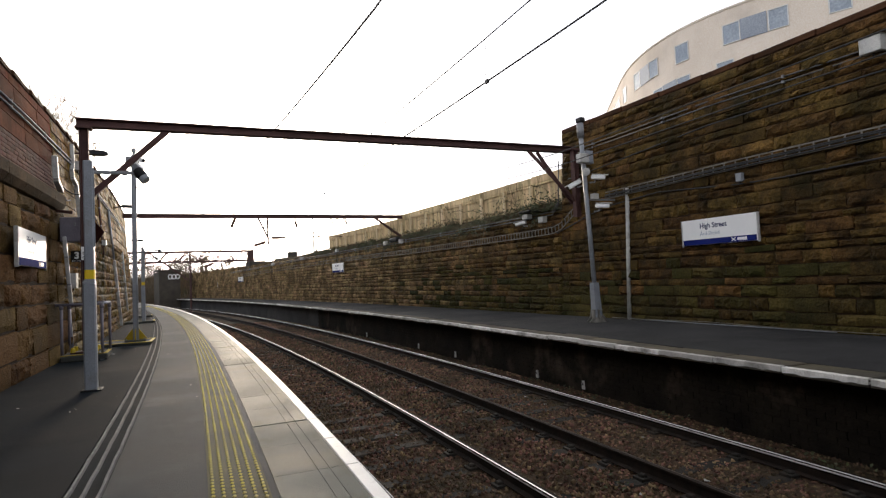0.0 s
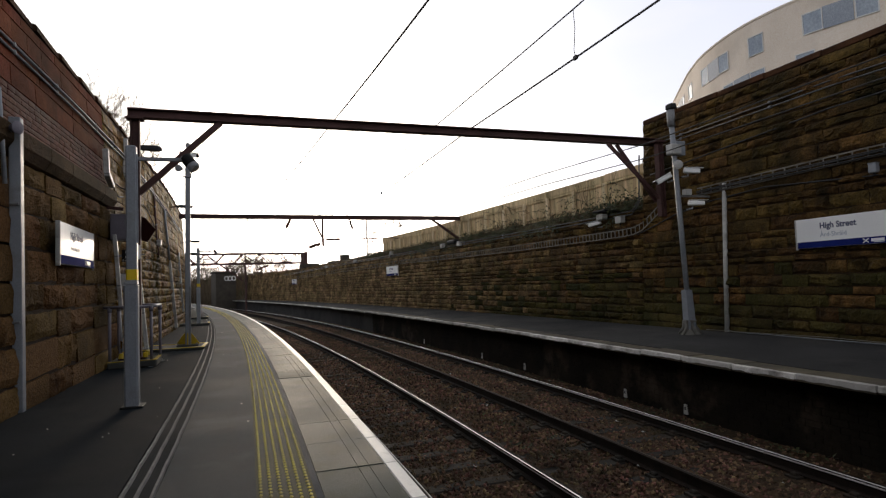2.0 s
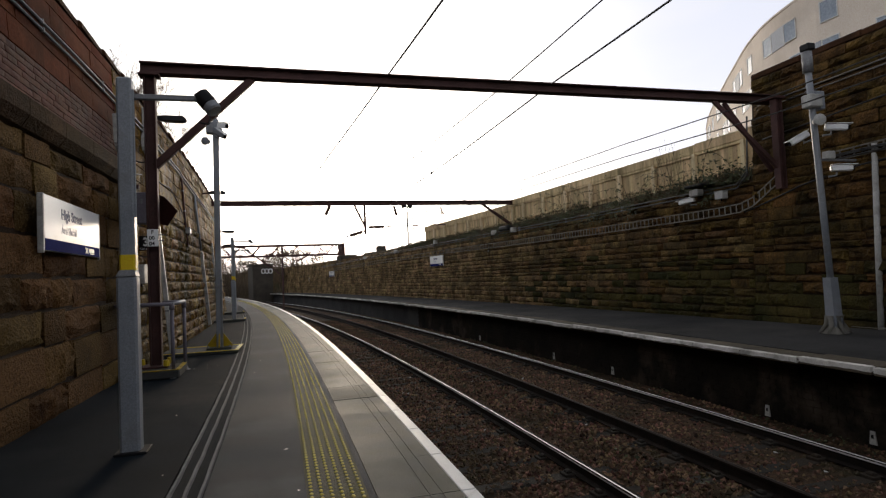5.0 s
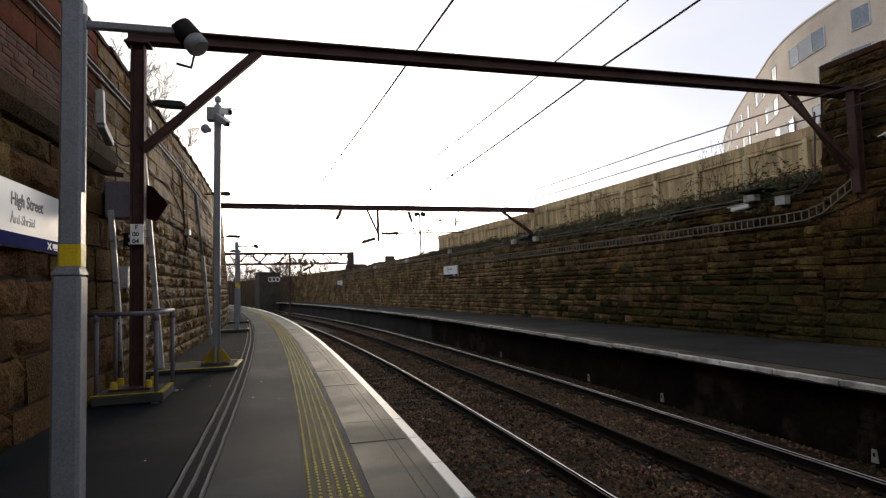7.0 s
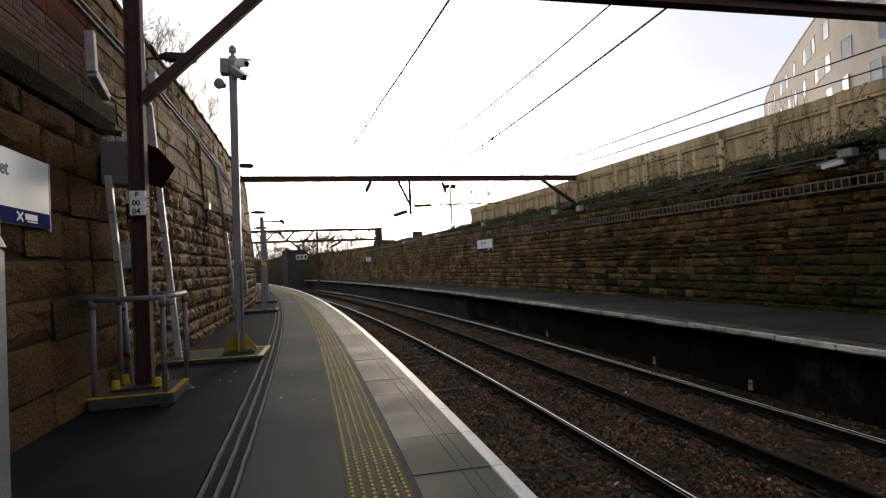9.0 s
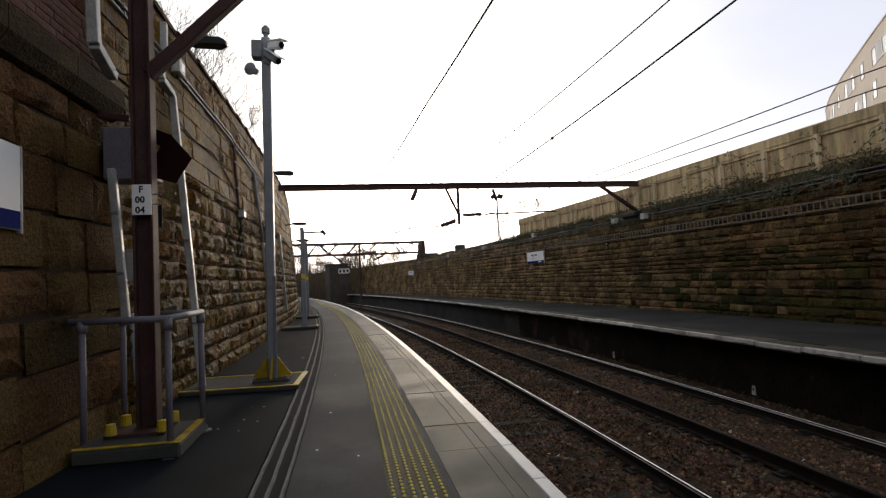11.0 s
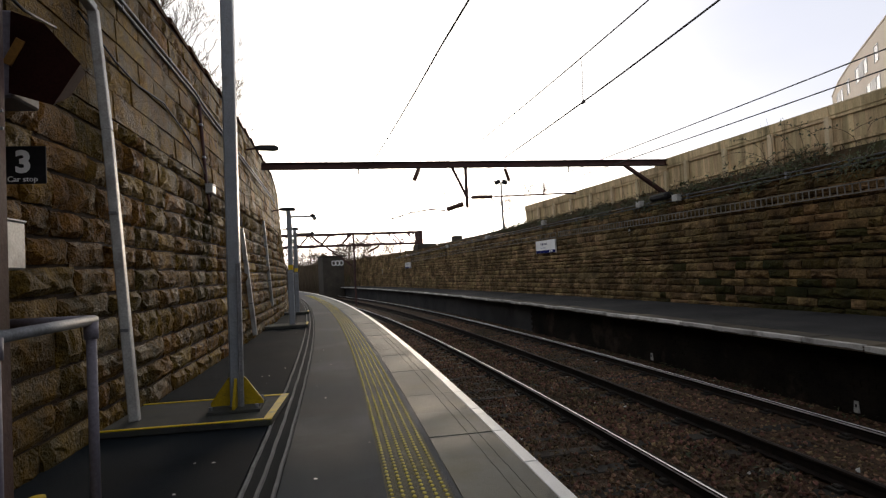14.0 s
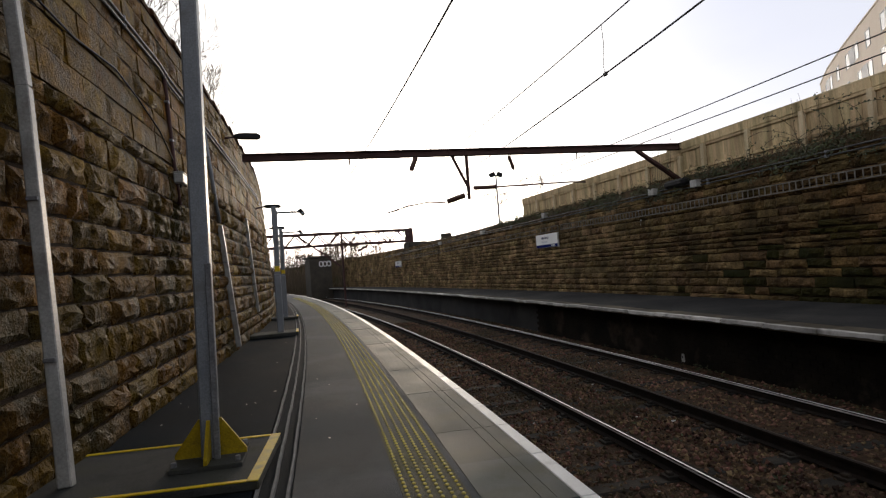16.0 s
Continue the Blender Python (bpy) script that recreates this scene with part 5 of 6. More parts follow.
# ---- plants ----
def bare_branches(g, p, d, length, r, depth, rng, least=0.004):
    """A tapering limb that forks into finer ones."""
    pts, rs = [p], [r]
    q, v = Vector(p), Vector(d).normalized()
    n = 4
    for i in range(n):
        v = (v + Vector((rng.uniform(-1, 1), rng.uniform(-1, 1), rng.uniform(-0.5, 0.8))) * 0.16).normalized()
        q = q + v * length / n
        pts.append(q.copy())
        rs.append(r * (1 - 0.6 * (i + 1) / n))
    g.tube(pts, rs, 4 if depth < 3 else 3, False)
    if depth == 0:
        return
    for k in range(rng.choice((2, 3, 3))):
        f = rng.uniform(0.35, 1.0)
        b = pts[min(n, max(1, round(f * n)))]
        w = (v + Vector((rng.uniform(-1, 1), rng.uniform(-1, 1), rng.uniform(-0.2, 0.7))) * 0.75).normalized()
        bare_branches(g, b, w, length * rng.uniform(0.55, 0.8), max(least, r * 0.5), depth - 1, rng, least)

def bare_tree(m, h, seed, label, least=0.006):
    t = thing("bare_tree", m, label, "tree", "bare winter trees")
    rng = random.Random(seed)
    g = Geo()
    g.tube([(0, 0, -0.3), (0.05, 0.02, h * 0.18), (0.02, 0.06, h * 0.36)], [h * 0.022, h * 0.017, h * 0.012], 8)
    part("trunk", g, M_TWIG, t)
    c = Geo()
    for k in range(5):
        a = k * math.tau / 5 + rng.uniform(-0.4, 0.4)
        bare_branches(c, Vector((0.02, 0.05, h * (0.26 + 0.03 * k))), Vector((math.cos(a) * 0.6, math.sin(a) * 0.6, 1)), h * 0.34, h * 0.008, 5 if h < 5.1 else 4, rng, least)
    part("crown", c, M_TWIG, t, "bare twiggy crown")
    return t
for i, (u, d, z, h) in enumerate(((23.5, -5.2, 4.9, 3.3), (26.5, -5.2, 4.9, 4.0), (29.5, -5.2, 4.9, 4.3), (32.5, -5.0, 4.9, 4.2), (35.5, -5.0, 4.9, 4.2))):
    bare_tree(at(u, d, z), h, 30 + i, "leafless young tree behind the platform wall", 0.005)
for i, (u, d, z, h) in enumerate(((39.5, 10.5, 3.3, 2.6), (42, 9.6, 3.2, 2.2))):
    bare_tree(at(u, d, z), h, 60 + i, "leafless shrub on the bank above the wall", 0.004)
rng = random.Random(5)
for i in range(44):
    u = rng.uniform(94, 128)
    d = rng.uniform(-8, 20)
    z = -0.4 + min(3.2, max(0.0, (d - 7) * 0.75))
    bare_tree(at(u, d - 0.0, z), rng.uniform(5.6, 7.6) - max(0.0, z), 100 + i, "leafless tree in the scrub beyond the platforms", 0.009)

def leaf(g, p, n, s, rng):
    a = n.orthogonal().normalized()
    a = Matrix.Rotation(rng.uniform(0, 6.28), 3, n) @ a
    b = n.cross(a)
    g.add([p - a * s, p + b * s * 0.55 + n * s * 0.15, p + a * s, p - b * s * 0.55 + n * s * 0.15], [(0, 1, 2), (0, 2, 3)])

# low growth on the bank: one tangle of leaves, one of stems
rng = random.Random(11)
lv, st = Geo(), Geo()
for i in range(620):
    u = CORNER + 0.3 + rng.random() ** 1.4 * 26
    if math.sin(u * 2.1) + math.sin(u * 0.83 + 1) < rng.uniform(-1.2, 0.9):
        continue
    near = rng.random() < 0.75
    q = right_d(u) + (rng.uniform(0.3, 0.78) if near else rng.uniform(0.05, 0.4))
    z = RW_TOP + 0.04 + max(0, q - right_d(u) - 0.5) * 0.9
    size = rng.uniform(0.07, 0.20) * (1.5 if u < 18 else 1.0)
    c = P(u, q, z)
    for k in range(rng.randint(8, 26)):
        o = Vector((rng.gauss(0, 1), rng.gauss(0, 1), abs(rng.gauss(0, 0.8)))) * size
        leaf(lv, c + o, Vector((rng.uniform(-1, 0.2), rng.uniform(-1, 1), rng.uniform(0.2, 1))).normalized(), rng.uniform(0.02, 0.055), rng)
    for k in range(2):
        e = c + Vector((rng.uniform(-0.3, 0.2), rng.uniform(-0.5, 0.5), rng.uniform(0.0, 0.35)))
        st.tube([c, c.lerp(e, 0.5) + Vector((0, 0, 0.1)), e], [0.006, 0.005, 0.003], 3, False)
for i in range(330):
    u = CORNER + 0.3 + rng.random() ** 1.2 * 22
    if math.sin(u * 1.7 + 0.5) + math.sin(u * 0.7) < rng.uniform(-0.9, 0.9):
        continue
    c = P(u, right_d(u) + 0.06, RW_TOP - rng.uniform(-0.06, 0.30))
    for k in range(rng.randint(6, 16)):
        o = Vector((rng.uniform(-0.10, 0.06), rng.gauss(0, 0.14), rng.gauss(0, 0.07)))
        leaf(lv, c + o, Vector((-1, rng.uniform(-0.6, 0.6), rng.uniform(0, 0.9))).normalized(), rng.uniform(0.018, 0.045), rng)
# brambles that climb the fence and hang over the ladder
for i in range(26):
    u = CORNER + 0.4 + rng.random() * 13
    q = right_d(u) + rng.uniform(0.6, 0.85)
    p, v = P(u, q, 3.35), Vector((rng.uniform(-0.35, 0.05), rng.uniform(-1, 1), 1.2)).normalized()
    path = [p]
    for k in range(8):
        v = (v + Vector((rng.uniform(-0.25, 0.2), rng.uniform(-0.3, 0.3), -0.22))).normalized()
        p = p + v * rng.uniform(0.10, 0.22)
        path.append(p)
        if rng.random() < 0.75:
            for j in range(3):
                leaf(lv, p + Vector((rng.uniform(-0.05, 0.05), rng.uniform(-0.05, 0.05), rng.uniform(-0.03, 0.05))), Vector((-1, rng.uniform(-1, 1), 0.5)).normalized(), rng.uniform(0.02, 0.045), rng)
    st.tube(path, 0.006, 3, False)
# tall dry stems that rise over the fence
for u0, n in ((17.3, 12), (28.0, 10), (22.5, 4)):
    for k in range(n):
        u = u0 + rng.gauss(0, 0.45)
        p = P(u, right_d(u) + rng.uniform(0.6, 0.85), 3.3)
        e = p + Vector((rng.gauss(-0.05, 0.12), rng.gauss(0, 0.25), rng.uniform(0.9, 1.5)))
        st.tube([p, p.lerp(e, 0.5) + Vector((0, rng.gauss(0, 0.05), 0)), e], [0.007, 0.005, 0.003], 3, False)
        for j in range(4):
            leaf(lv, p.lerp(e, rng.uniform(0.5, 1.0)) + Vector((rng.gauss(0, 0.03), rng.gauss(0, 0.05), 0)), Vector((-1, rng.uniform(-1, 1), 0.3)).normalized(), rng.uniform(0.015, 0.035), rng)
tagged(part("bank_leaves", lv, M_LEAF), "ivy and bramble leaves tangled along the bank", "foliage", "", "stuff")
tagged(part("bramble_stems", st, M_TWIG), "thin brown bramble stems on the bank and fence", "foliage", "", "stuff")
# dry grass and scrub over the bank and the far embankments
sc = Geo()
for i in range(9000):
    f = rng.random()
    if f < 0.4:
        u = CORNER + 0.2 + rng.random() * 50
        q = right_d(u) + rng.uniform(0.4, 1.0)
        z = RW_TOP + 0.02 + max(0, q - right_d(u) - 0.5) * 0.9 - 0.012 * max(0, u - 36)
        h = rng.uniform(0.06, 0.22)
    elif f < 0.7:
        u = rng.uniform(41, 140)
        q = -rng.uniform(3.6, 9)
        z = 0.4 + (-q - 3.6) * 0.6
        h = rng.uniform(0.3, 1.1)
    else:
        u = rng.uniform(79, 150)
        q = rng.uniform(7.0, 15)
        z = -0.3 + (q - 7.2) * 0.75 if q < 11 else 2.8
        h = rng.uniform(0.3, 1.2)
    p = P(u, q, z - 0.04)
    a = rng.uniform(0, 6.28)
    s = Vector((math.cos(a), math.sin(a), 0)) * h * 0.08
    lean = Vector((rng.uniform(-0.5, 0.5), rng.uniform(-0.5, 0.5), 1)) * h
    sc.add([p - s, p + s, p + lean], [(0, 1, 2)])
tagged(part("dry_scrub", sc, M_SCRUB), "dry brown grass and scrub on the banks", "grass", "", "stuff")
# dense brush that closes the view past the platforms
br = Geo()
for i in range(1700):
    u = rng.uniform(84, 128)
    d = rng.uniform(-9, 20)
    z = -0.6 + min(3.2, max(0.0, (d - 7) * 0.75))
    p = P(u, d, z)
    for k in range(4):
        e = p + Vector((rng.gauss(0, 0.7), rng.gauss(0, 0.7), rng.uniform(1.2, 4.8) - max(0.0, z) * 0.5))
        br.tube([p, p.lerp(e, 0.5) + Vector((rng.gauss(0, 0.15), rng.gauss(0, 0.15), 0)), e], [0.022, 0.015, 0.006], 3, False)
tagged(part("thicket", br, M_SCRUB), "dense bare brown thicket beyond the platform ends", "bushes", "", "stuff")
# weeds at the foot of the far platform
wd = Geo()
for i in range(260):
    u = rng.uniform(4, 40)
    q = rng.choice((rng.uniform(5.3, 5.75), rng.uniform(5.3, 5.75), rng.uniform(2.5, 3.3)))
    p = P(u, q, -1.06)
    for k in range(6):
        leaf(wd, p + Vector((rng.gauss(0, 0.06), rng.gauss(0, 0.06), rng.uniform(0, 0.08))), Vector((rng.uniform(-1, 1), rng.uniform(-1, 1), 1)).normalized(), rng.uniform(0.015, 0.04), rng)
tagged(part("trackside_weeds", wd, M_LEAF), "small green weeds along the track", "weeds", "", "stuff")

# ---- pieces: coping slabs, studs, stones, bricks ----
rng = random.Random(21)
SL = 0.77
pr = [(-0.597, -0.09), (-0.597, -0.004), (-0.593, 0.0), (-0.305, 0.0), (-0.302, -0.003), (-0.294, -0.003), (-0.291, 0.0), (-0.225, 0.0), (-0.222, -0.003), (-0.214, -0.003), (-0.211, 0.0), (-0.102, 0.0), (-0.102, -0.09)]
n = len(pr)
slab = Geo().add([Vector((x, y, z)) for y in (-SL / 2 + 0.0025, SL / 2 - 0.0025) for x, z in pr], [tuple(range(n))[::-1], tuple(range(n, 2 * n))] + [(i, (i + 1) % n, (i + 1) % n + n, i + n) for i in range(n)]).mesh("coping_slab")
lip = Geo().box((-0.05, 0, -0.044), (0.10, SL - 0.004, 0.09), 0.008).mesh("white_edge")
u = U0
while u < 76:
    o = part("coping_slab", slab, M_SLAB, walkway)
    o.matrix_basis = at(u + SL / 2, 0, rng.uniform(-0.002, 0.003), rng.uniform(-0.08, 0.08))
    o = part("white_edge", lip, M_WHITE, walkway)
    o.matrix_basis = at(u + SL / 2, 0, 0.001)
    u += SL
g = Geo().sweep([(-0.60, -0.3), (-0.60, -0.008), (-0.01, -0.008), (-0.01, -0.3)], span(U0, 76, 1.0), True)
part("bedding", g, M_EDGEBRICK, walkway)

# tactile studs in six rows on a worn painted band
g = Geo().sweep([(-1.0, -0.02), (-1.0, 0.003), (-0.642, 0.003), (-0.642, -0.02)], span(U0, 53, 0.5), True)
part("tactile_band", g, M_BAND, walkway, "worn olive yellow paint")
st = Geo()
for i in range(int(52 / 0.066)):
    u = 1.0 + i * 0.066
    for k in range(6):
        d = -0.972 + k * 0.0605
        m = at(u + (0.033 if k % 2 else 0), d)
        r, w = 0.0145, 0.0235
        ring = [(r * math.cos(a), w * math.sin(a)) for a in [math.tau * j / 6 for j in range(6)]]
        st.add([m @ Vector((x, y, 0.002)) for x, y in ring] + [m @ Vector((x * 0.65, y * 0.65, 0.008)) for x, y in ring], [(j, (j + 1) % 6, 6 + (j + 1) % 6, 6 + j) for j in range(6)] + [tuple(range(6, 12))])
tagged(part("tactile_studs", st, M_TACTILE), "rows of small yellow tactile studs along the platform", "tactile paving", "", "stuff")
tr_l = Geo()
# litter and pale droppings on the platform
lt = Geo()
for i in range(40):
    u, d = rng.uniform(4, 26), rng.choice((rng.uniform(-3.0, -1.9), rng.uniform(-3.0, -1.9), rng.uniform(-1.5, -1.0)))
    m = at(u, d, 0.001, rng.uniform(0, 360))
    s = rng.uniform(0.005, 0.012)
    lt.add([m @ Vector((s * math.cos(a) * rng.uniform(0.6, 1.2), s * 1.4 * math.sin(a), 0.003)) for a in [k * math.tau / 6 for k in range(6)]], [tuple(range(6))])
tagged(part("litter_specks", lt, M_WHITE), "tiny pale specks of litter on the tarmac", "litter", "", "stuff")

for i in range(60):
    u, d = rng.uniform(4, 26), rng.uniform(0.9, 5.8)
    m = at(u, d, -1.075, rng.uniform(0, 360)) @ Matrix.Rotation(rng.uniform(-0.6, 0.6), 4, "X")
    s = rng.uniform(0.012, 0.032)
    tr_l.add([m @ Vector((s * math.cos(a) * rng.uniform(0.5, 1.2), s * 1.3 * math.sin(a), 0.01 * math.sin(a * 2))) for a in [k * math.tau / 6 for k in range(6)]], [tuple(range(6))])
tagged(part("track_litter", tr_l, M_MARKER), "scraps of pale paper litter among the ballast", "litter", "", "stuff")

# coping of the far platform: worn stones with a painted lip
cop, edg = [], []
for k in range(4):
    r2 = random.Random(70 + k)
    g = Geo().box((0.25, 0, -0.045), (0.50, 0.985, 0.09), 0.012)
    g.v = [(x + r2.uniform(-0.006, 0.006), y + r2.uniform(-0.006, 0.006), z + r2.uniform(-0.005, 0.004)) for x, y, z in g.v]
    cop.append(g.mesh("coping_stone"))
    g = Geo()
    ys = span(-0.493, 0.493, 0.08)
    w = [0.075 + r2.uniform(-0.015, 0.012) for _ in ys]
    h = [0.062 + r2.uniform(-0.012, 0.006) for _ in ys]
    rows = [[(-0.006, y, -hh), (-0.006, y, 0.002), (0.0, y, 0.0075), (ww, y, 0.0075), (ww, y, -0.03), (0.02, y, -hh)] for y, ww, hh in zip(ys, w, h)]
    g.add([q for row in rows for q in row], [(i * 6 + j, i * 6 + (j + 1) % 6, i * 6 + 6 + (j + 1) % 6, i * 6 + 6 + j) for i in range(len(rows) - 1) for j in range(6)] + [(5, 4, 3, 2, 1, 0), tuple((len(rows) - 1) * 6 + j for j in range(6))])
    edg.append(g.mesh("painted_lip"))
u = U0
while u < 76:
    k = rng.randrange(4)
    o = part("coping_stone", cop[k], M_COPESTONE, platform_far)
    o.matrix_basis = at(u + 0.5, 5.47, rng.uniform(-0.012, 0.006), rng.uniform(-0.5, 0.5))
    e = part("painted_lip", edg[rng.randrange(4)], M_COPING, o)
    u += 1.0
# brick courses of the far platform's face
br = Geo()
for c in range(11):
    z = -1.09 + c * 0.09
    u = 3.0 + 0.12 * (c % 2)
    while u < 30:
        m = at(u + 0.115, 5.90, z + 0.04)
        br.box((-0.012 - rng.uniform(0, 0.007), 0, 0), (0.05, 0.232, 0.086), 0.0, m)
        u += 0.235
tagged(part("face_bricks", br, M_EDGEBRICK), "near-black brick courses under the far platform edge", "bricks", "", "stuff")

# ballast stones
bs = Geo()
SLEEPER_STEP = (70 - U0) / round((70 - U0) / 0.68)
shapes = []
for k in range(6):
    r2 = random.Random(200 + k)
    vs = [Vector((x, y, z)).normalized() * r2.uniform(0.75, 1.2) for x, y, z in ((1, 0, 0), (-1, 0, 0), (0, 1, 0), (0, -1, 0), (0, 0, 1), (0, 0, -1))]
    shapes.append(vs)
oct_f = [(0, 2, 4), (2, 1, 4), (1, 3, 4), (3, 0, 4), (2, 0, 5), (1, 2, 5), (3, 1, 5), (0, 3, 5)]
n_st = 0
while n_st < 75000:
    u = 0.5 + rng.random() ** 1.3 * 38
    d = rng.uniform(0.4, 6.0)
    s = rng.uniform(0.016, 0.040)
    if min((u - U0) % SLEEPER_STEP, SLEEPER_STEP - (u - U0) % SLEEPER_STEP) < 0.115 and (0.42 < abs(d - 1.458) < 1.15 or 0.42 < abs(d - 4.372) < 1.15) and rng.random() < 0.68:
        n_st += 1
        continue
    m = at(u, d, -1.122 + rng.uniform(-0.012, 0.022) + (0.02 if 2.5 < d < 3.3 else 0) + max(0, d - 5.5) * 0.08) @ Matrix.Rotation(rng.uniform(0, 6.28), 4, (rng.uniform(-1, 1), rng.uniform(-1, 1), 1))
    bs.add([m @ (v * s) for v in shapes[n_st % 6]], oct_f)
    n_st += 1
tagged(part("ballast_stones", bs, M_STONE), "loose brown ballast stones round the sleepers", "ballast", "", "stuff")

# masonry
def rough_block(seed, nx, nz, relief):
    """A unit block, 1 x 1 in its face: a hewn front that swells from a chipped margin, no back."""
    r2 = random.Random(seed)
    lumps = [(r2.uniform(-0.4, 0.4), r2.uniform(-0.35, 0.35), r2.uniform(0.12, 0.3), r2.uniform(-0.5, 0.75)) for _ in range(4)]
    vs = []
    for j in range(nz):
        for i in range(nx):
            x, z = -0.5 + i / (nx - 1), -0.5 + j / (nz - 1)
            rim = i in (0, nx - 1) or j in (0, nz - 1)
            if rim:
                y = 0.55 - relief * r2.uniform(0.12, 0.55)
                if j in (0, nz - 1):
                    z *= r2.uniform(1 - 0.10 * relief, 1.0)
                else:
                    x *= r2.uniform(1 - 0.03 * relief, 1.0)
            else:
                x += r2.uniform(-0.5, 0.5) / nx * 0.8
                z += r2.uniform(-0.5, 0.5) / nz * 0.7
                y = 0.62 + r2.uniform(-0.20, 0.26) * relief
                for a, b, w, h in lumps:
                    y += relief * h * 0.7 * math.exp(-((x - a) ** 2 + (z - b) ** 2 * 0.6) / (w * w))
            vs.append((x, y, z))
    fs = [(j * nx + i, j * nx + nx + i, j * nx + nx + i + 1, j * nx + i + 1) for j in range(nz - 1) for i in range(nx - 1)]
    rim = [i for i in range(nx)] + [j * nx + nx - 1 for j in range(1, nz)] + [(nz - 1) * nx + i for i in range(nx - 2, -1, -1)] + [j * nx for j in range(nz - 2, 0, -1)]
    # the sides have corners of their own, so that the front shades apart from them
    k, m = len(vs), len(rim)
    vs += [vs[i] for i in rim] + [(vs[i][0], -0.5, vs[i][2]) for i in rim]
    fs += [(k + i, k + (i + 1) % m, k + m + (i + 1) % m, k + m + i) for i in range(m)]
    return np.array(vs), fs, relief < 0.6

ROUGH = [rough_block(300 + k, 9, 5, 1.0) for k in range(14)]
DRESSED = [rough_block(340 + k, 5, 4, 0.34) for k in range(6)]

def masonry(parent, dfun, side, u0, u1, z0, z1, hs, ls, depth, kinds, mat_part, mat_rest, near=None, name="stone_block", stuff="rest_of_stones", label="", cap=300, skip=None, seed=1, gap=0.009, choose=None):
    """Courses of blocks on a battered face. Those in the stretch near=(u, u, z, z) are parts, the rest one mesh."""
    r2 = random.Random(seed)
    meshes = []
    for vs, fs, soft_front in kinds:
        me = bpy.data.meshes.new(name)
        me.from_pydata([tuple(v) for v in vs], [], [f[::-1] for f in fs])
        me.polygons.foreach_set("use_smooth", [soft_front] * len(fs))
        meshes.append(me)
    twins, rest, count = {}, {}, 0
    z = z0
    while z < z1 - 0.05:
        h = min(r2.uniform(*hs), z1 - z)
        u = u0 - r2.random() * ls[0]
        while u < u1:
            ln = r2.uniform(*ls)
            a, b = max(u, u0), min(u + ln, u1)
            u += ln
            if b - a < 0.06 or (skip and skip((a + b) / 2, z + h / 2)):
                continue
            c, zc = (a + b) / 2, z + h / 2
            k = r2.randrange(len(kinds))
            t = (P(b, dfun(b)) - P(a, dfun(a))).normalized()
            nrm = Vector((t.y, -t.x, 0))
            out, along = (nrm, -t) if side < 0 else (-nrm, t)
            up = (Vector((0, 0, 1)) - out * BATTER).normalized()
            stretch = 1.0 + (dfun(c) if callable(dfun) else dfun) / 300.0
            m = Matrix((along * (b - a - (0.5 if depth > 0.05 else 1.0) * gap * r2.uniform(0.5, 1.5)) * stretch, out * depth * r2.uniform(0.75, 1.25), up * (h - gap * r2.uniform(0.6, 2.4)))).transposed().to_4x4()
            if r2.random() < 0.5:
                m = m @ Matrix.Diagonal((-1, 1, -1, 1))
            m.translation = P(c, dfun(c) + side * BATTER * zc, zc)
            mp, mr = choose(c, zc, r2.random()) if choose else (mat_part, mat_rest)
            if near and near[0] < c < near[1] and near[2] < zc < near[3] and count < cap:
                if (k, mp) not in twins:
                    twins[k, mp] = meshes[k].copy()
                    twins[k, mp].materials.append(mp)
                o = part(name, twins[k, mp], mp, parent)
                o.matrix_basis = m
                count += 1
            else:
                A = np.array(m)
                vs, fs, soft_front = kinds[k]
                V, F, base, S = rest.setdefault(mr, ([], [], [0], []))
                S += [soft_front] * len(fs)
                V.append(vs @ A[:3, :3].T + A[:3, 3])
                F += [tuple(base[0] + i for i in f[::-1]) for f in fs]
                base[0] += len(vs)
        z += h
    for mr, (V, F, base, S) in rest.items():
        me = bpy.data.meshes.new(stuff)
        me.from_pydata(np.concatenate(V).tolist(), [], F)
        me.materials.append(mr)
        me.polygons.foreach_set("use_smooth", S)
        o = new(stuff, me)
        o.parent = parent
        tagged(o, label, "", "", "stuff")

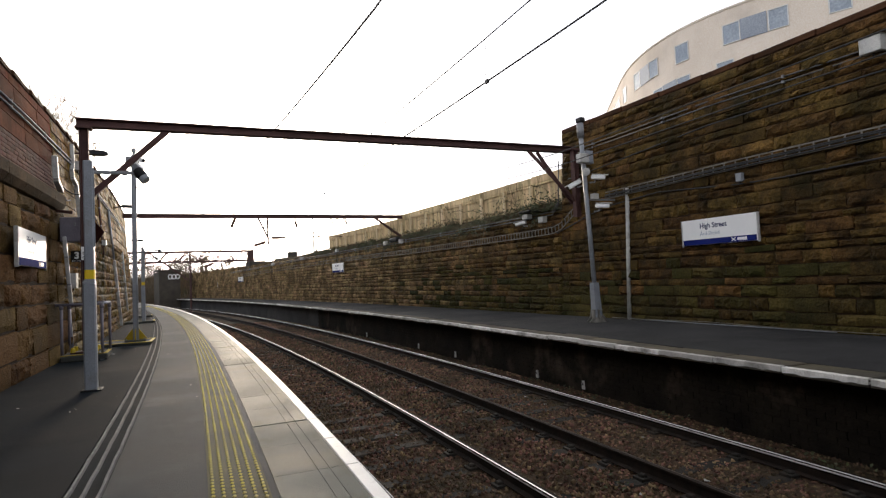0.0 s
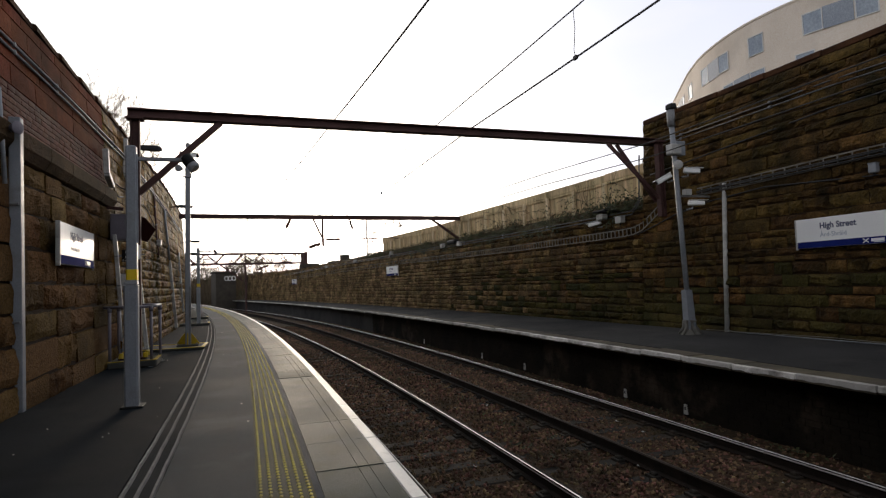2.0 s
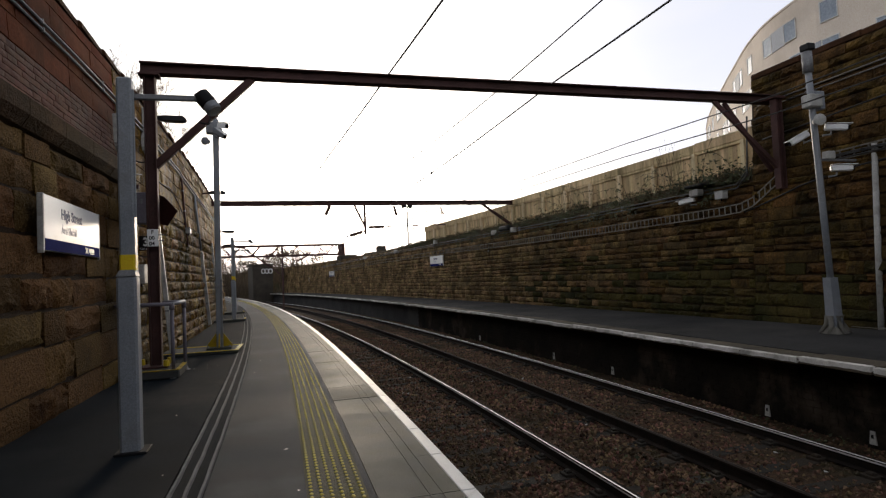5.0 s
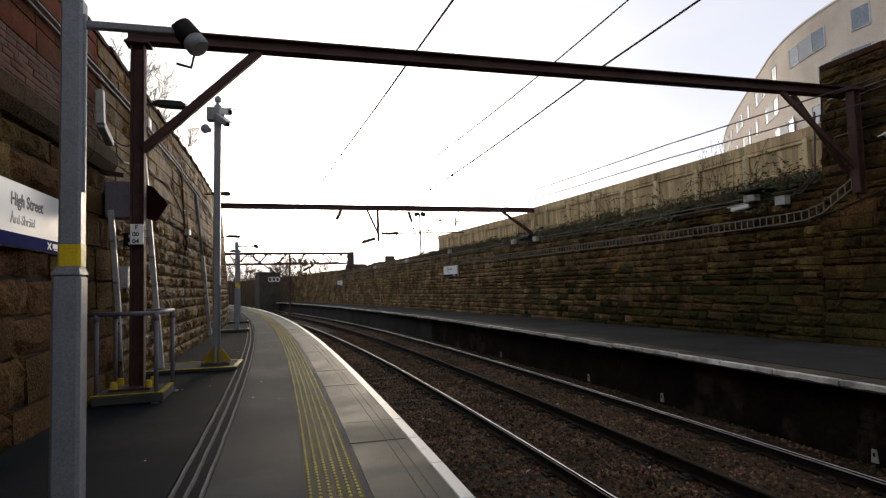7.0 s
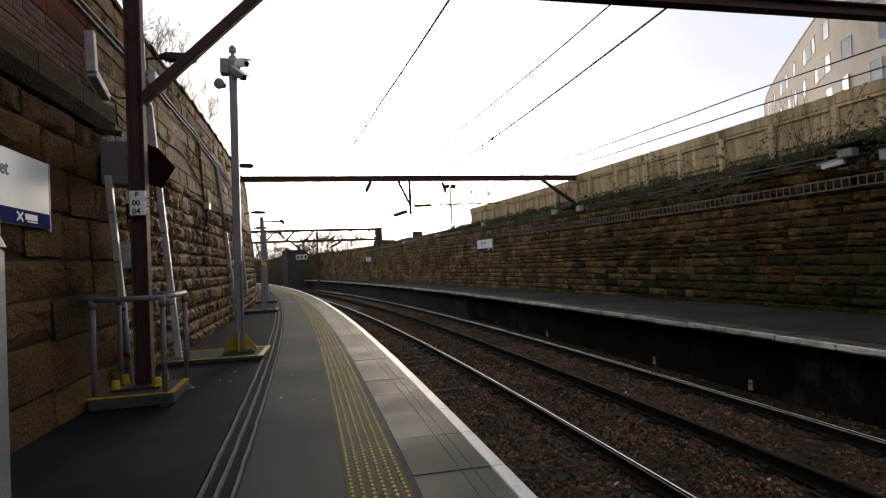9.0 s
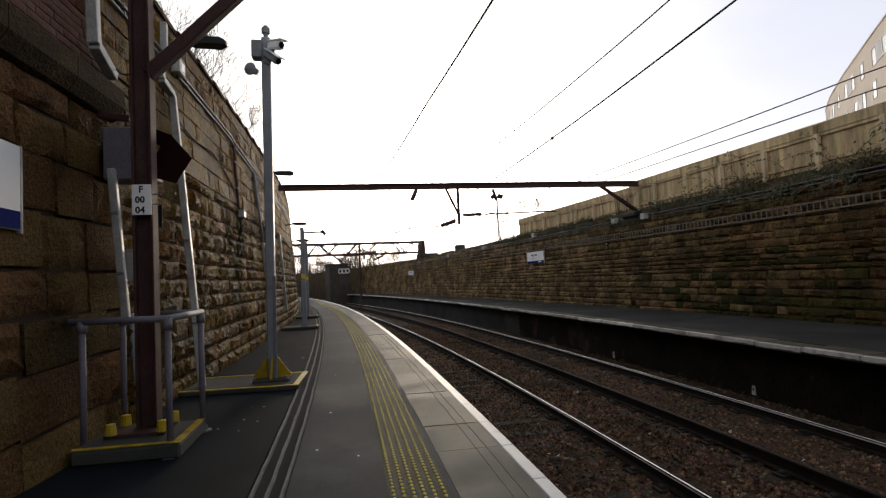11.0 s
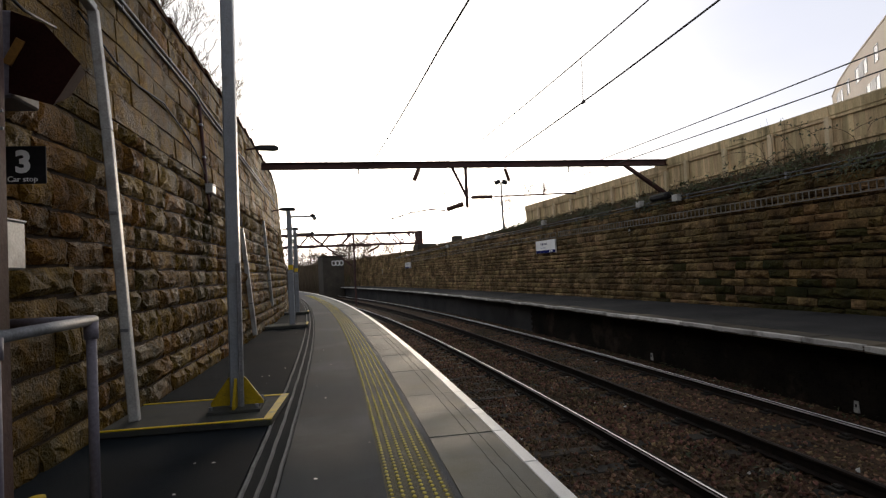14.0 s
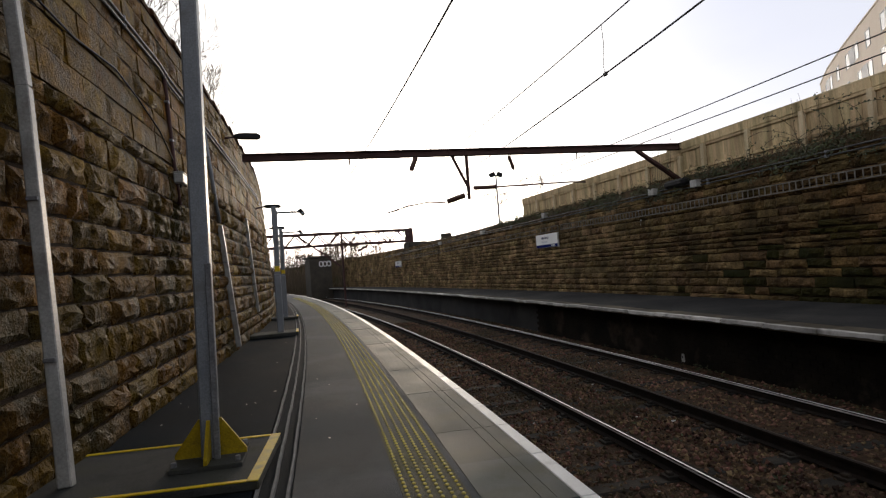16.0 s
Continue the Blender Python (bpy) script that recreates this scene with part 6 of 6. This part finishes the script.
# platform wall: big squared stones up to the abutment's end, rock-faced courses beyond, dressed stone on top, brick above the cornice
masonry(wall_left, left_d, -1, 3.0, 14.35, -0.05, 3.0, (0.33, 0.47), (0.6, 1.35), 0.075, ROUGH[:8] + DRESSED, M_ASHLARP, M_ASHLAR, (9.4, 14.4, 0, 3.0), cap=110, seed=3, label="large squared sandstone blocks", gap=0.014)
masonry(wall_left, left_d, -1, 14.38, 38.5, -0.05, 2.95, (0.22, 0.34), (0.40, 1.0), 0.066, ROUGH, M_ROCK, M_ROCKJ, (14.3, 23.5, 0, 2.6), cap=190, seed=4, label="rock-faced sandstone courses", gap=0.010)
masonry(wall_left, left_d, -1, 14.38, 38.5, 2.95, LW_TOP - 0.02, (0.24, 0.34), (0.4, 0.9), 0.045, DRESSED + ROUGH[:5], M_ROCK, M_ROCKJ, None, seed=5, label="smoother dressed sandstone courses")
masonry(wall_left, left_d, -1, 8.0, 14.35, 3.39, 3.92, (0.075, 0.0751), (0.22, 0.2201), 0.03, DRESSED[:3], M_BRICK, M_BRICK, None, seed=6, label="dark red brick courses above the cornice", gap=0.006)
masonry(wall_left, left_d, -1, 8.0, 14.35, 3.92, LW_TOP - 0.02, (0.26, 0.36), (0.5, 1.0), 0.035, DRESSED, M_REDSTONE, M_REDSTONE, None, seed=16, label="dressed red sandstone above the brick")
# far walls: moss grows up from the foot of the near stretch, the far stretch is paled in colour for haze
def far_stone(c, z, r):
    if r < (1.05 - 0.62 * z) * min(1.0, max(0.0, (27 - c) / 8)):
        return M_MOSS, M_MOSSJ
    # paler mixes further along stand in for haze, with some random spread
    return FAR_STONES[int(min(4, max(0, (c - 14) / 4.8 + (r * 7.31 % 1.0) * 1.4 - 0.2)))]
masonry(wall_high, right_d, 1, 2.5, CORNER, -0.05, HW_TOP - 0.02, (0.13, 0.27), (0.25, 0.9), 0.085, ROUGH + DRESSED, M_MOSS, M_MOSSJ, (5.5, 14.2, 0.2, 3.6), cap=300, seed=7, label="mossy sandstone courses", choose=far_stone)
masonry(wall_low, right_d, 1, CORNER, 77, -0.05, RW_TOP - 0.02, (0.12, 0.24), (0.22, 0.85), 0.09, ROUGH + DRESSED[:2], M_MOSS, M_MOSSJ, (14, 24, 0, 2.7), cap=300, seed=8, label="brown sandstone courses, paled with distance as haze", choose=far_stone)
